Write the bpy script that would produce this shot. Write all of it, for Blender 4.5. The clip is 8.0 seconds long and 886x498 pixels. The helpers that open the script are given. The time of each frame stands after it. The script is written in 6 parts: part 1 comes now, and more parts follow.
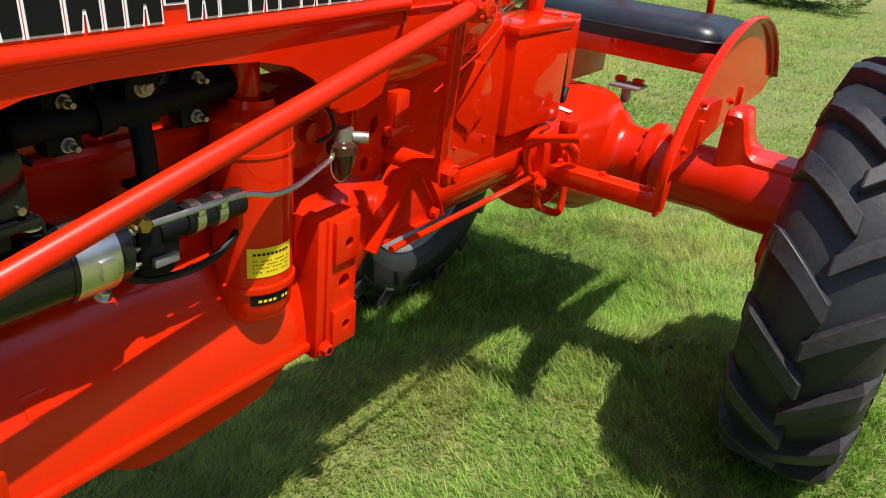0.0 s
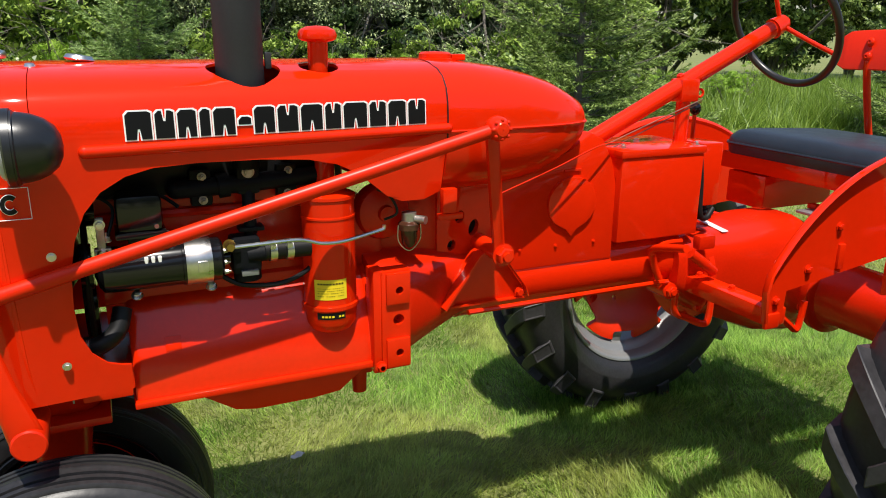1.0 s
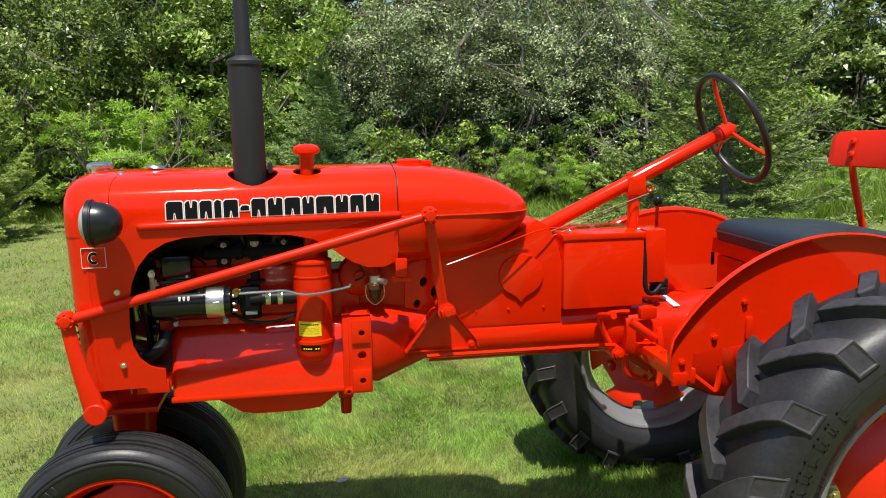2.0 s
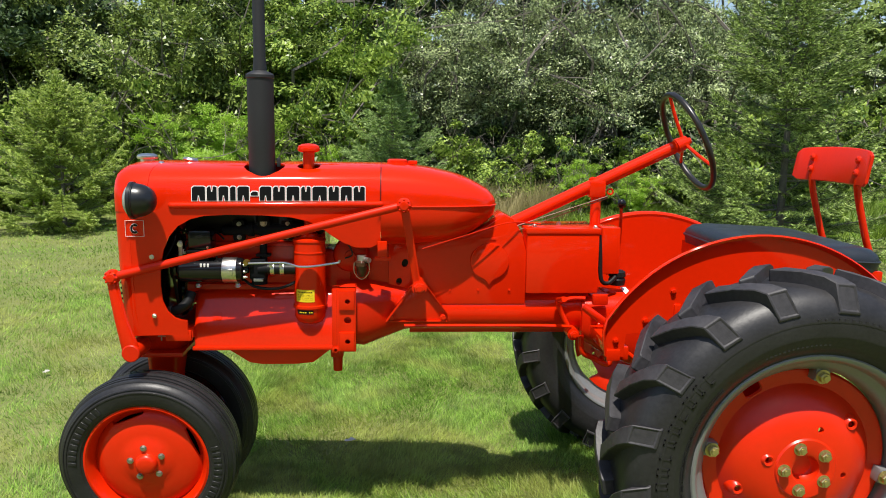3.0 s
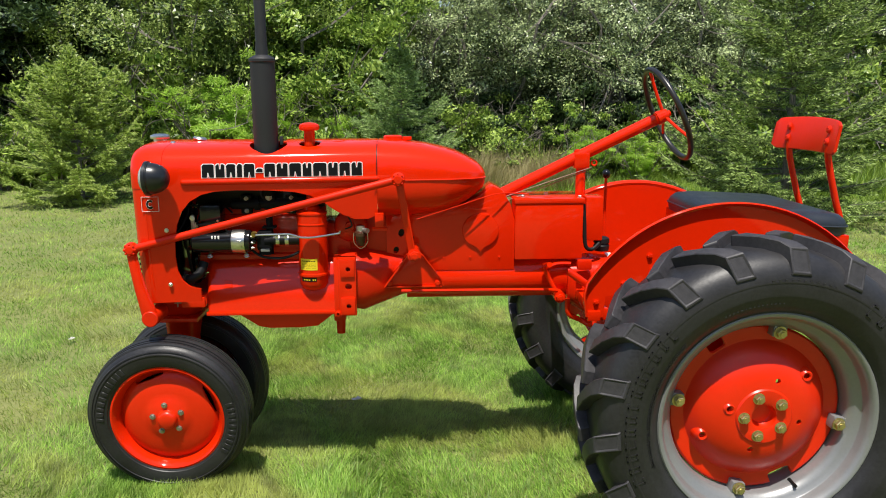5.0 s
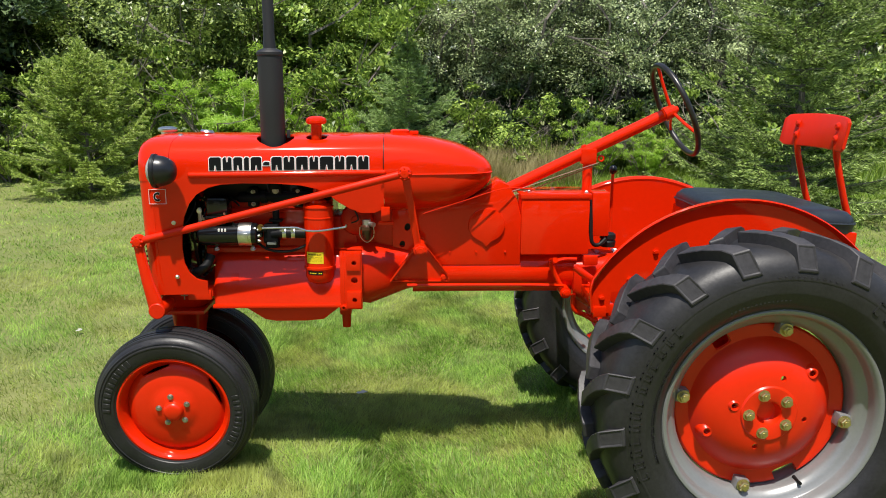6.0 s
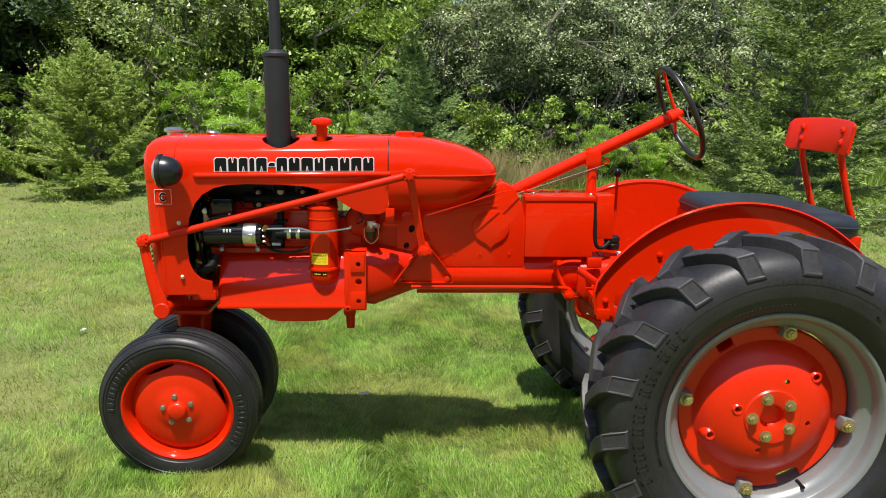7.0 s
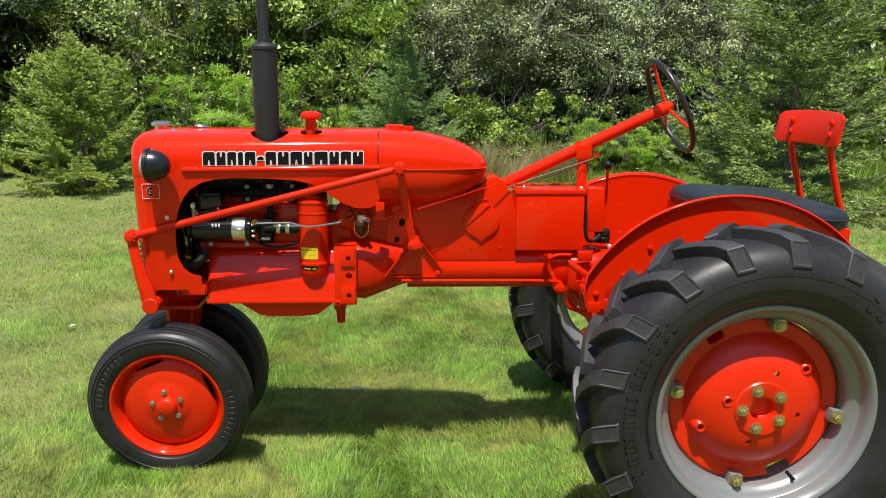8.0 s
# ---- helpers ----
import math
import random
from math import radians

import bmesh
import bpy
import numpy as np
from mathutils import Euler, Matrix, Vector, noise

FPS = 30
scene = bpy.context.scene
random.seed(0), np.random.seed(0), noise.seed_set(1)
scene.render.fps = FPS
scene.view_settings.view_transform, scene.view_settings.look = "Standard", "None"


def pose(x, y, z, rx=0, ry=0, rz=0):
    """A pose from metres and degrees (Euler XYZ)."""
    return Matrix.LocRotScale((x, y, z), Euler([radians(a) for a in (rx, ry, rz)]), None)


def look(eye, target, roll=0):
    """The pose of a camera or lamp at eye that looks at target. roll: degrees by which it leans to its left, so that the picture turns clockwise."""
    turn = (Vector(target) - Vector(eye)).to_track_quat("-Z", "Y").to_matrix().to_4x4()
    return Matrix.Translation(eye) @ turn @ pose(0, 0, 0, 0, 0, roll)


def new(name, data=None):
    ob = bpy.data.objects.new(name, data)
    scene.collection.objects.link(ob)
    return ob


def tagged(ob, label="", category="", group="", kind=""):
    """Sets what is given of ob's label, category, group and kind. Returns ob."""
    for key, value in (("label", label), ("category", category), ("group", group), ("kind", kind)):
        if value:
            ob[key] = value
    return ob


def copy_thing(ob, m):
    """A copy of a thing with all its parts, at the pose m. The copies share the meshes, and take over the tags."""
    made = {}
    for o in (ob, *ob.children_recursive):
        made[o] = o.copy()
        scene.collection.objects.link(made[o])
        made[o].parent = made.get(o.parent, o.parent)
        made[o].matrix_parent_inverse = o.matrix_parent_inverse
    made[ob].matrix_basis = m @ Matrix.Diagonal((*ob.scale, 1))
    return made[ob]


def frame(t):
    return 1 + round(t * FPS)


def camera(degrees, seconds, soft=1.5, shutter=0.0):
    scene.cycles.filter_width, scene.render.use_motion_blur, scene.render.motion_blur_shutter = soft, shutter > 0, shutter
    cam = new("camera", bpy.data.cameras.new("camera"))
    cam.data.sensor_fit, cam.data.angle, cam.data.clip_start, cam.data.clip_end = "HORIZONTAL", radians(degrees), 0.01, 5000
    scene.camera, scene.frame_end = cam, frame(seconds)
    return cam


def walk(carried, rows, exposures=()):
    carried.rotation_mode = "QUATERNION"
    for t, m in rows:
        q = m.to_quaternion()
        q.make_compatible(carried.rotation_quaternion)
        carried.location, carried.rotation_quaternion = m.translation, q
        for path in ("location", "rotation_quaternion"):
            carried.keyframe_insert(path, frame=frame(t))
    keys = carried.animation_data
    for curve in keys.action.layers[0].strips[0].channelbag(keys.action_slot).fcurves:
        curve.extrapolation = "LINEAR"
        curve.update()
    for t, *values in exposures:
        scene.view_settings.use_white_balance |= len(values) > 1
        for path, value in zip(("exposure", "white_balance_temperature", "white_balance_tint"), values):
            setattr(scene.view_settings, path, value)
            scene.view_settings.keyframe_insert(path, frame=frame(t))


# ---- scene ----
cam = camera(60.9, 8.0, soft=1.0)
PATH = [
    (0, (-2.012, -0.836, 1.303), (-0.479, 0.117, 0.439), 6.1),
    (0.5, (-1.822, -1.23, 1.313), (-0.735, 0.287, 0.593), 2.9),
    (1, (-1.774, -1.566, 1.347), (-0.979, 0.18, 0.782), 0.5),
    (1.5, (-1.55, -1.914, 1.376), (-1.039, -0.029, 0.944), -1.1),
    (1.7, (-1.466, -2.048, 1.403), (-1.039, -0.132, 1.017), -1.2),
    (2.8, (-1.137, -2.606, 1.406), (-0.981, -0.634, 1.112), 0.7),
    (3, (-1.079, -2.671, 1.396), (-0.962, -0.698, 1.085), 0.7),
    (3.5, (-1.006, -2.759, 1.424), (-0.939, -0.788, 1.093), 0.6),
    (4, (-1.014, -2.807, 1.442), (-0.945, -0.84, 1.088), -0.0),
    (4.5, (-1.013, -2.851, 1.44), (-0.934, -0.889, 1.06), -0.3),
    (6, (-1.01, -2.858, 1.435), (-0.95, -0.901, 1.025), 0.1),
    (6.5, (-1.014, -2.86, 1.436), (-0.965, -0.902, 1.03), 0.3),
    (7, (-1.013, -2.863, 1.434), (-0.962, -0.905, 1.03), 0.4),
    (7.5, (-1.006, -2.862, 1.431), (-0.946, -0.905, 1.022), 0.4),
    (8, (-1.011, -2.855, 1.431), (-0.936, -0.901, 1.012), 0.3),
]
walk(cam, [(t, look(eye, target, roll)) for t, eye, target, roll in PATH])

# light: clear high sun from the camera's side, blue sky
world = bpy.data.worlds.new("sky")
scene.world = world
world.use_nodes = True
SUN_FROM = Vector((-0.06, -0.37, 1.0)).normalized()
wn = world.node_tree
sky = wn.nodes.new("ShaderNodeTexSky")
sky.sky_type = 'NISHITA'
sky.sun_disc = False
sky.sun_elevation = math.asin(SUN_FROM.z)
sky.sun_rotation = math.atan2(SUN_FROM.x, SUN_FROM.y)
wn.nodes["Background"].inputs["Strength"].default_value = 0.112
wn.links.new(sky.outputs["Color"], wn.nodes["Background"].inputs["Color"])
sun = new("sun", bpy.data.lights.new("sun", 'SUN'))
sun.data.energy, sun.data.angle, sun.data.color = 4.8, radians(0.55), (1.0, 0.95, 0.87)
sun.matrix_world = look(SUN_FROM * 30, (0, 0, 0))
scene.view_settings.exposure = 0.44


# ---- materials ----
def material(name, colour, rough=0.5, metal=0.0, coat=0.0, vary=0.12, scale=6.0, fine=120.0, bump=0.02, second=None, spec=0.5,
             island=False, rvary=0.15):
    """Principled paint, rubber or metal with a broad and a fine variation of colour, gloss and relief."""
    m = bpy.data.materials.new(name)
    m.use_nodes = True
    n, l = m.node_tree.nodes, m.node_tree.links
    p = n["Principled BSDF"]
    co = n.new("ShaderNodeTexCoord")
    broad = n.new("ShaderNodeTexNoise")
    broad.inputs["Scale"].default_value, broad.inputs["Detail"].default_value = scale, 5
    small = n.new("ShaderNodeTexNoise")
    small.inputs["Scale"].default_value, small.inputs["Detail"].default_value = fine, 3
    l.new(co.outputs["Object"], broad.inputs["Vector"])
    l.new(co.outputs["Object"], small.inputs["Vector"])
    add = n.new("ShaderNodeMath")
    add.operation = 'MULTIPLY_ADD'
    add.inputs[1].default_value = 0.4
    l.new(small.outputs["Fac"], add.inputs[0])
    sub = n.new("ShaderNodeMath")
    sub.operation = 'MULTIPLY'
    sub.inputs[1].default_value = 0.6
    l.new(broad.outputs["Fac"], sub.inputs[0])
    l.new(sub.outputs[0], add.inputs[2])
    fac = add.outputs[0]
    if island:
        geo = n.new("ShaderNodeNewGeometry")
        mixf = n.new("ShaderNodeMath")
        mixf.operation = 'MULTIPLY_ADD'
        mixf.inputs[1].default_value = 0.5
        half = n.new("ShaderNodeMath")
        half.operation = 'MULTIPLY'
        half.inputs[1].default_value = 0.5
        l.new(geo.outputs["Random Per Island"], half.inputs[0])
        l.new(fac, mixf.inputs[0])
        l.new(half.outputs[0], mixf.inputs[2])
        fac = mixf.outputs[0]
    ramp = n.new("ShaderNodeMix")
    ramp.data_type = 'RGBA'
    a = [c * (1 - vary) for c in colour]
    b = second or [min(1, c * (1 + vary)) for c in colour]
    ramp.inputs["A"].default_value, ramp.inputs["B"].default_value = (*a, 1), (*b, 1)
    wide = n.new("ShaderNodeMapRange")
    wide.inputs["From Min"].default_value, wide.inputs["From Max"].default_value = 0.3, 0.7
    l.new(fac, wide.inputs["Value"])
    l.new(wide.outputs[0], ramp.inputs["Factor"])
    l.new(ramp.outputs["Result"], p.inputs["Base Color"])
    rr = n.new("ShaderNodeMapRange")
    rr.inputs["From Min"].default_value, rr.inputs["From Max"].default_value = 0.3, 0.7
    rr.inputs["To Min"].default_value, rr.inputs["To Max"].default_value = rough * (1 - rvary), min(1, rough * (1 + rvary))
    l.new(broad.outputs["Fac"], rr.inputs["Value"])
    l.new(rr.outputs[0], p.inputs["Roughness"])
    p.inputs["Metallic"].default_value = metal
    p.inputs["Specular IOR Level"].default_value = spec
    p.inputs["Coat Weight"].default_value = coat
    p.inputs["Coat Roughness"].default_value = 0.06
    if bump:
        bp = n.new("ShaderNodeBump")
        bp.inputs["Strength"].default_value, bp.inputs["Distance"].default_value = bump, 0.01
        l.new(fac, bp.inputs["Height"])
        l.new(bp.outputs[0], p.inputs["Normal"])
    return m


def leaf_material(name, dark, light, trans=0.35, rough=0.5):
    """Leaves: each of its own green, lit through from behind."""
    m = material(name, dark, rough, vary=0.0, second=light, scale=1.2, fine=14, bump=0, island=True, spec=0.35)
    n, l = m.node_tree.nodes, m.node_tree.links
    p, out = n["Principled BSDF"], n["Material Output"]
    t = n.new("ShaderNodeBsdfTranslucent")
    mix = n.new("ShaderNodeMixShader")
    mix.inputs[0].default_value = trans
    l.new(p.inputs["Base Color"].links[0].from_socket, t.inputs["Color"])
    l.new(p.outputs[0], mix.inputs[1])
    l.new(t.outputs[0], mix.inputs[2])
    l.new(mix.outputs[0], out.inputs["Surface"])
    return m


RED = material("red_paint", (0.70, 0.0190, 0.0014), 0.065, coat=0.0, spec=0.28, vary=0.05, scale=3, fine=60, bump=0.008)
RED_GLOSS = material("polished_red_paint", (0.70, 0.0210, 0.0014), 0.33, coat=0.0, spec=0.40, vary=0.05, scale=3, fine=60, bump=0.012)
RED_CAST = material("red_casting", (0.58, 0.0150, 0.0014), 0.24, coat=0.0, spec=0.30, vary=0.08, scale=9, fine=160, bump=0.10)
RED_SATIN = material("satin_red_paint", (0.67, 0.0185, 0.0014), 0.17, coat=0.0, spec=0.46, vary=0.08, scale=5, fine=90, bump=0.012)
RED_ROD = material("dull_red_paint", (0.65, 0.0180, 0.0014), 0.36, coat=0.0, spec=0.26, vary=0.06, scale=7, fine=90, bump=0.01)
RUBBER = material("rubber", (0.015, 0.0145, 0.0155), 0.42, spec=0.40, vary=0.3, scale=7, fine=110, bump=0.10, second=(0.030, 0.0290, 0.031))
# lug rubber: scuffed, and lightened further for the sky's sheen on the lugs
SCUFFED_LIT = material("scuffed_lit_rubber", (0.023, 0.0218, 0.0240), 0.50, spec=0.38, vary=0.3, scale=9, fine=90, bump=0.12, second=(0.052, 0.0490, 0.0535))
BLACK = material("black_enamel", (0.006, 0.006, 0.007), 0.14, spec=0.48, vary=0.2, bump=0.005)
STUD = material("dull_zinc", (0.42, 0.40, 0.36), 0.42, metal=0.9, vary=0.2, scale=60, bump=0.02)
LAMP = material("satin_black_lamp", (0.012, 0.013, 0.015), 0.33, vary=0.2, scale=12, bump=0.02)
MANIFOLD = material("cast_iron_paint", (0.0045, 0.005, 0.0065), 0.55, spec=0.15, vary=0.3, scale=14, fine=200, bump=0.15)
MUFFLER = material("heat_paint", (0.015, 0.015, 0.017), 0.55, vary=0.2, scale=10, fine=200, bump=0.06)
SILVER = material("silver_paint", (0.24, 0.245, 0.245), 0.36, metal=0.35, vary=0.08, scale=8, fine=120, bump=0.03)
STEEL = material("plated_steel", (0.70, 0.69, 0.66), 0.30, metal=1.0, vary=0.12, scale=30, bump=0.02)
YELLOW_ZINC = material("yellow_zinc", (0.52, 0.45, 0.22), 0.33, metal=0.9, vary=0.2, scale=40, bump=0.03)
BRASS = material("brass", (0.45, 0.30, 0.10), 0.35, metal=1.0, vary=0.2, scale=40)
VINYL = material("black_vinyl", (0.016, 0.020, 0.027), 0.36, vary=0.2, scale=14, fine=420, bump=0.10)
WHITE = material("white_decal", (0.82, 0.82, 0.80), 0.4, vary=0.03, bump=0)
DECAL = material("black_decal", (0.007, 0.007, 0.008), 0.35, spec=0.2, vary=0.1, bump=0)
YELLOW = material("yellow_sticker", (0.85, 0.62, 0.02), 0.4, vary=0.04, bump=0)
WIRE = material("wire_insulation", (0.008, 0.008, 0.008), 0.5, spec=0.25, vary=0.2, bump=0)
WHEEL_BLACK = material("steering_wheel_rubber", (0.018, 0.016, 0.015), 0.32, vary=0.3, scale=20, bump=0.02)
LENS = bpy.data.materials.new("lamp_glass")
LENS.use_nodes = True
LENS.node_tree.nodes["Principled BSDF"].inputs["Base Color"].default_value = (0.9, 0.9, 0.88, 1)
LENS.node_tree.nodes["Principled BSDF"].inputs["Roughness"].default_value = 0.12
LENS.node_tree.nodes["Principled BSDF"].inputs["Transmission Weight"].default_value = 0.6
BARK = material("bark", (0.17, 0.15, 0.125), 0.9, vary=0.4, scale=10, fine=60, bump=0.4)
SOIL = material("turf", (0.13, 0.18, 0.035), 0.95, vary=0.25, scale=0.7, fine=35, bump=0.5, second=(0.22, 0.22, 0.075))
STRAW = leaf_material("straw_blade", (0.30, 0.26, 0.11), (0.46, 0.40, 0.20), 0.3, 0.6)
LEAF_ALDER = leaf_material("alder_leaf", (0.034, 0.070, 0.012), (0.35, 0.45, 0.11), 0.20, 0.38)
LEAF_SILVER = leaf_material("silvery_leaf", (0.020, 0.040, 0.013), (0.54, 0.64, 0.30), 0.15, 0.28)
LEAF_BRIGHT = leaf_material("bright_leaf", (0.22, 0.40, 0.030), (0.46, 0.66, 0.10), 0.40, 0.42)
LEAF_MAPLE = leaf_material("maple_leaf", (0.065, 0.135, 0.017), (0.43, 0.57, 0.11), 0.26, 0.38)
NEEDLE = leaf_material("spruce_needle", (0.14, 0.225, 0.042), (0.68, 0.80, 0.23), 0.26, 0.40)
NEEDLE_BLUE = leaf_material("blue_spruce_needle", (0.12, 0.21, 0.060), (0.52, 0.67, 0.26), 0.22, 0.40)
RODS = material("worn_rod", (0.16, 0.05, 0.025), 0.5, vary=0.3, scale=30)
GLASSY = material("cloudy_glass_bowl", (0.060, 0.022, 0.012), 0.10, vary=0.3, scale=30, bump=0)
EARTH = material("brown_earth", (0.20, 0.13, 0.08), 0.95, vary=0.4, scale=2, fine=25, bump=0.6)


def lawn_material():
    """Blades whose green turns to lime, olive and dry tan from patch to patch."""
    m = leaf_material("lawn_blade", (0.150, 0.310, 0.034), (0.49, 0.71, 0.14), 0.50, 0.5)
    n, l = m.node_tree.nodes, m.node_tree.links
    p = n["Principled BSDF"]
    green = p.inputs["Base Color"].links[0].from_socket
    co = n.new("ShaderNodeTexCoord")
    patch = n.new("ShaderNodeTexNoise")
    patch.inputs["Scale"].default_value, patch.inputs["Detail"].default_value, patch.inputs["Distortion"].default_value = 1.5, 8, 0.8
    l.new(co.outputs["Object"], patch.inputs["Vector"])
    cover = n.new("ShaderNodeMapRange")
    cover.inputs["From Min"].default_value, cover.inputs["From Max"].default_value = 0.46, 0.62
    cover.inputs["To Max"].default_value = 0.56
    l.new(patch.outputs["Fac"], cover.inputs["Value"])
    mix = n.new("ShaderNodeMix")
    mix.data_type = 'RGBA'
    mix.inputs["B"].default_value = (0.55, 0.51, 0.16, 1)
    l.new(cover.outputs[0], mix.inputs["Factor"])
    l.new(green, mix.inputs["A"])
    tuft = n.new("ShaderNodeTexNoise")
    tuft.inputs["Scale"].default_value, tuft.inputs["Detail"].default_value, tuft.inputs["Distortion"].default_value = 7.0, 4, 1.2
    l.new(co.outputs["Object"], tuft.inputs["Vector"])
    deep = n.new("ShaderNodeMapRange")
    deep.inputs["From Min"].default_value, deep.inputs["From Max"].default_value = 0.36, 0.58
    deep.inputs["To Min"].default_value, deep.inputs["To Max"].default_value = 0.55, 1.0
    l.new(tuft.outputs["Fac"], deep.inputs["Value"])
    tone = n.new("ShaderNodeVectorMath")
    tone.operation = 'SCALE'
    l.new(mix.outputs["Result"], tone.inputs[0])
    l.new(deep.outputs[0], tone.inputs["Scale"])
    for s in (p.inputs["Base Color"], n["Translucent BSDF"].inputs["Color"]):
        l.new(tone.outputs[0], s)
    return m


LAWN = lawn_material()
PALE = material("dry_leaf", (0.50, 0.48, 0.43), 0.7, vary=0.15, scale=40)
WEED = leaf_material("weed_leaf", (0.09, 0.18, 0.018), (0.30, 0.42, 0.065), 0.40, 0.45)
NEEDLE_DARK = leaf_material("dark_spruce_needle", (0.032, 0.065, 0.018), (0.52, 0.67, 0.21), 0.18, 0.40)
# leaf colours darkened to stand for the shade inside the wood
LEAF_SHADE_TINT = leaf_material("shade_tinted_leaf", (0.010, 0.027, 0.010), (0.105, 0.165, 0.052), 0.16, 0.4)
LEAF_DEEP_SHADE_TINT = leaf_material("shade_tinted_wood_leaf", (0.008, 0.020, 0.005), (0.085, 0.125, 0.034), 0.14, 0.4)


# ---- building helpers ----
def part(name, bm, mat, parent=None, label="", sharp=38):
    """Links a bmesh as one mesh object, smooth but for its sharp edges, under parent."""
    bmesh.ops.recalc_face_normals(bm, faces=bm.faces)
    lim = radians(sharp)
    for f in bm.faces:
        f.smooth = True
    for e in bm.edges:
        if len(e.link_faces) == 2 and e.calc_face_angle(0) > lim:
            e.smooth = False
    me = bpy.data.meshes.new(name)
    bm.to_mesh(me)
    bm.free()
    me.materials.append(mat)
    ob = new(name, me)
    if parent:
        ob.parent = parent
    if label:
        tagged(ob, label)
    return ob


def twin(ob, m, parent=None):
    """Another object on the same mesh, at the pose m."""
    o = new(ob.name.split(".")[0], ob.data)
    o.parent = parent or ob.parent
    o.matrix_basis = m
    return o


def add_box(bm, lo, hi, bev=0.004, m=None, seg=2):
    c = [(a + b) / 2 for a, b in zip(lo, hi)]
    s = [abs(b - a) for a, b in zip(lo, hi)]
    t = bmesh.new()
    bmesh.ops.create_cube(t, size=1, matrix=Matrix.Translation(c) @ Matrix.Diagonal((*s, 1)))
    if bev:
        bmesh.ops.bevel(t, geom=t.edges[:], offset=min(bev, min(s) * 0.45), segments=seg, profile=0.6, affect='EDGES')
    merge(bm, t, m)
    return bm


def merge(bm, t, m=None):
    if m is not None:
        t.transform(m)
    me = bpy.data.meshes.new("tmp")
    t.to_mesh(me)
    t.free()
    bm.from_mesh(me)
    bpy.data.meshes.remove(me)


def loft(bm, rings, closed=True, cap=True):
    """Skins rings of as many points each."""
    vs = [[bm.verts.new(p) for p in r] for r in rings]
    k = len(vs[0])
    for a, b in zip(vs, vs[1:]):
        for i in range(k if closed else k - 1):
            j = (i + 1) % k
            try:
                bm.faces.new((a[i], a[j], b[j], b[i]))
            except ValueError:
                pass
    if cap and closed:
        bm.faces.new(vs[0][::-1])
        bm.faces.new(vs[-1])
    return vs


def frame_of(d):
    d = Vector(d).normalized()
    u = d.orthogonal().normalized()
    return d, u, d.cross(u)


def add_rod(bm, p0, p1, r0, r1=None, seg=16, cap=True):
    p0, p1 = Vector(p0), Vector(p1)
    r1 = r0 if r1 is None else r1
    d, u, v = frame_of(p1 - p0)
    ring = lambda p, r: [p + r * (math.cos(a) * u + math.sin(a) * v) for a in [2 * math.pi * i / seg for i in range(seg)]]
    loft(bm, [ring(p0, r0), ring(p1, r1)], True, cap)
    return bm


def add_turned(bm, profile, origin, axis, seg=32, cap=False):
    """Revolves (radius, height) pairs round an axis through origin."""
    d, u, v = frame_of(axis)
    o = Vector(origin)
    rings = []
    for r, h in profile:
        r = max(r, 0.0004)
        rings.append([o + d * h + r * (math.cos(2 * math.pi * i / seg) * u + math.sin(2 * math.pi * i / seg) * v) for i in range(seg)])
    loft(bm, rings, True, cap)
    return bm


def curve_points(pts, steps=6):
    """A smooth line through the points."""
    pts = [Vector(p) for p in pts]
    out = []
    for i in range(len(pts) - 1):
        p0, p1, p2, p3 = pts[max(i - 1, 0)], pts[i], pts[i + 1], pts[min(i + 2, len(pts) - 1)]
        for k in range(steps):
            t = k / steps
            out.append(0.5 * ((2 * p1) + (p2 - p0) * t + (2 * p0 - 5 * p1 + 4 * p2 - p3) * t * t + (3 * p1 - p0 - 3 * p2 + p3) * t ** 3))
    out.append(pts[-1])
    return out


def add_tube(bm, pts, r, seg=10, smooth=6, cap=True, r_end=None):
    """A round bar swept along a line."""
    pts = curve_points(pts, smooth) if smooth else [Vector(p) for p in pts]
    d0 = (pts[1] - pts[0]).normalized()
    u = d0.orthogonal().normalized()
    rings = []
    for i, p in enumerate(pts):
        d = (pts[min(i + 1, len(pts) - 1)] - pts[max(i - 1, 0)]).normalized()
        u = (u - d * u.dot(d)).normalized()
        v = d.cross(u)
        rr = r if r_end is None else r + (r_end - r) * i / (len(pts) - 1)
        rings.append([p + rr * (math.cos(2 * math.pi * k / seg) * u + math.sin(2 * math.pi * k / seg) * v) for k in range(seg)])
    loft(bm, rings, True, cap)
    return bm


def add_plate(bm, outline, place, thick, bev=0.0):
    """An outline (u, v) put into space by place(u, v), with a thickness vector."""
    t = bmesh.new()
    off = Vector(thick)
    a = [t.verts.new(Vector(place(*p))) for p in outline]
    b = [t.verts.new(Vector(place(*p)) + off) for p in outline]
    k = len(a)
    t.faces.new(a)
    t.faces.new(b[::-1])
    for i in range(k):
        t.faces.new((a[i], b[i], b[(i + 1) % k], a[(i + 1) % k]))
    if bev:
        bmesh.ops.recalc_face_normals(t, faces=t.faces)
        es = [e for e in t.edges if len(e.link_faces) == 2 and e.calc_face_angle(0) > 0.9]
        bmesh.ops.bevel(t, geom=es, offset=bev, segments=2, profile=0.6, affect='EDGES')
    merge(bm, t)
    return bm


def add_ball(bm, c, r, squash=(1, 1, 1), u=16, v=10):
    bmesh.ops.create_uvsphere(bm, u_segments=u, v_segments=v, radius=r, matrix=Matrix.Translation(c) @ Matrix.Diagonal((*squash, 1)))
    return bm


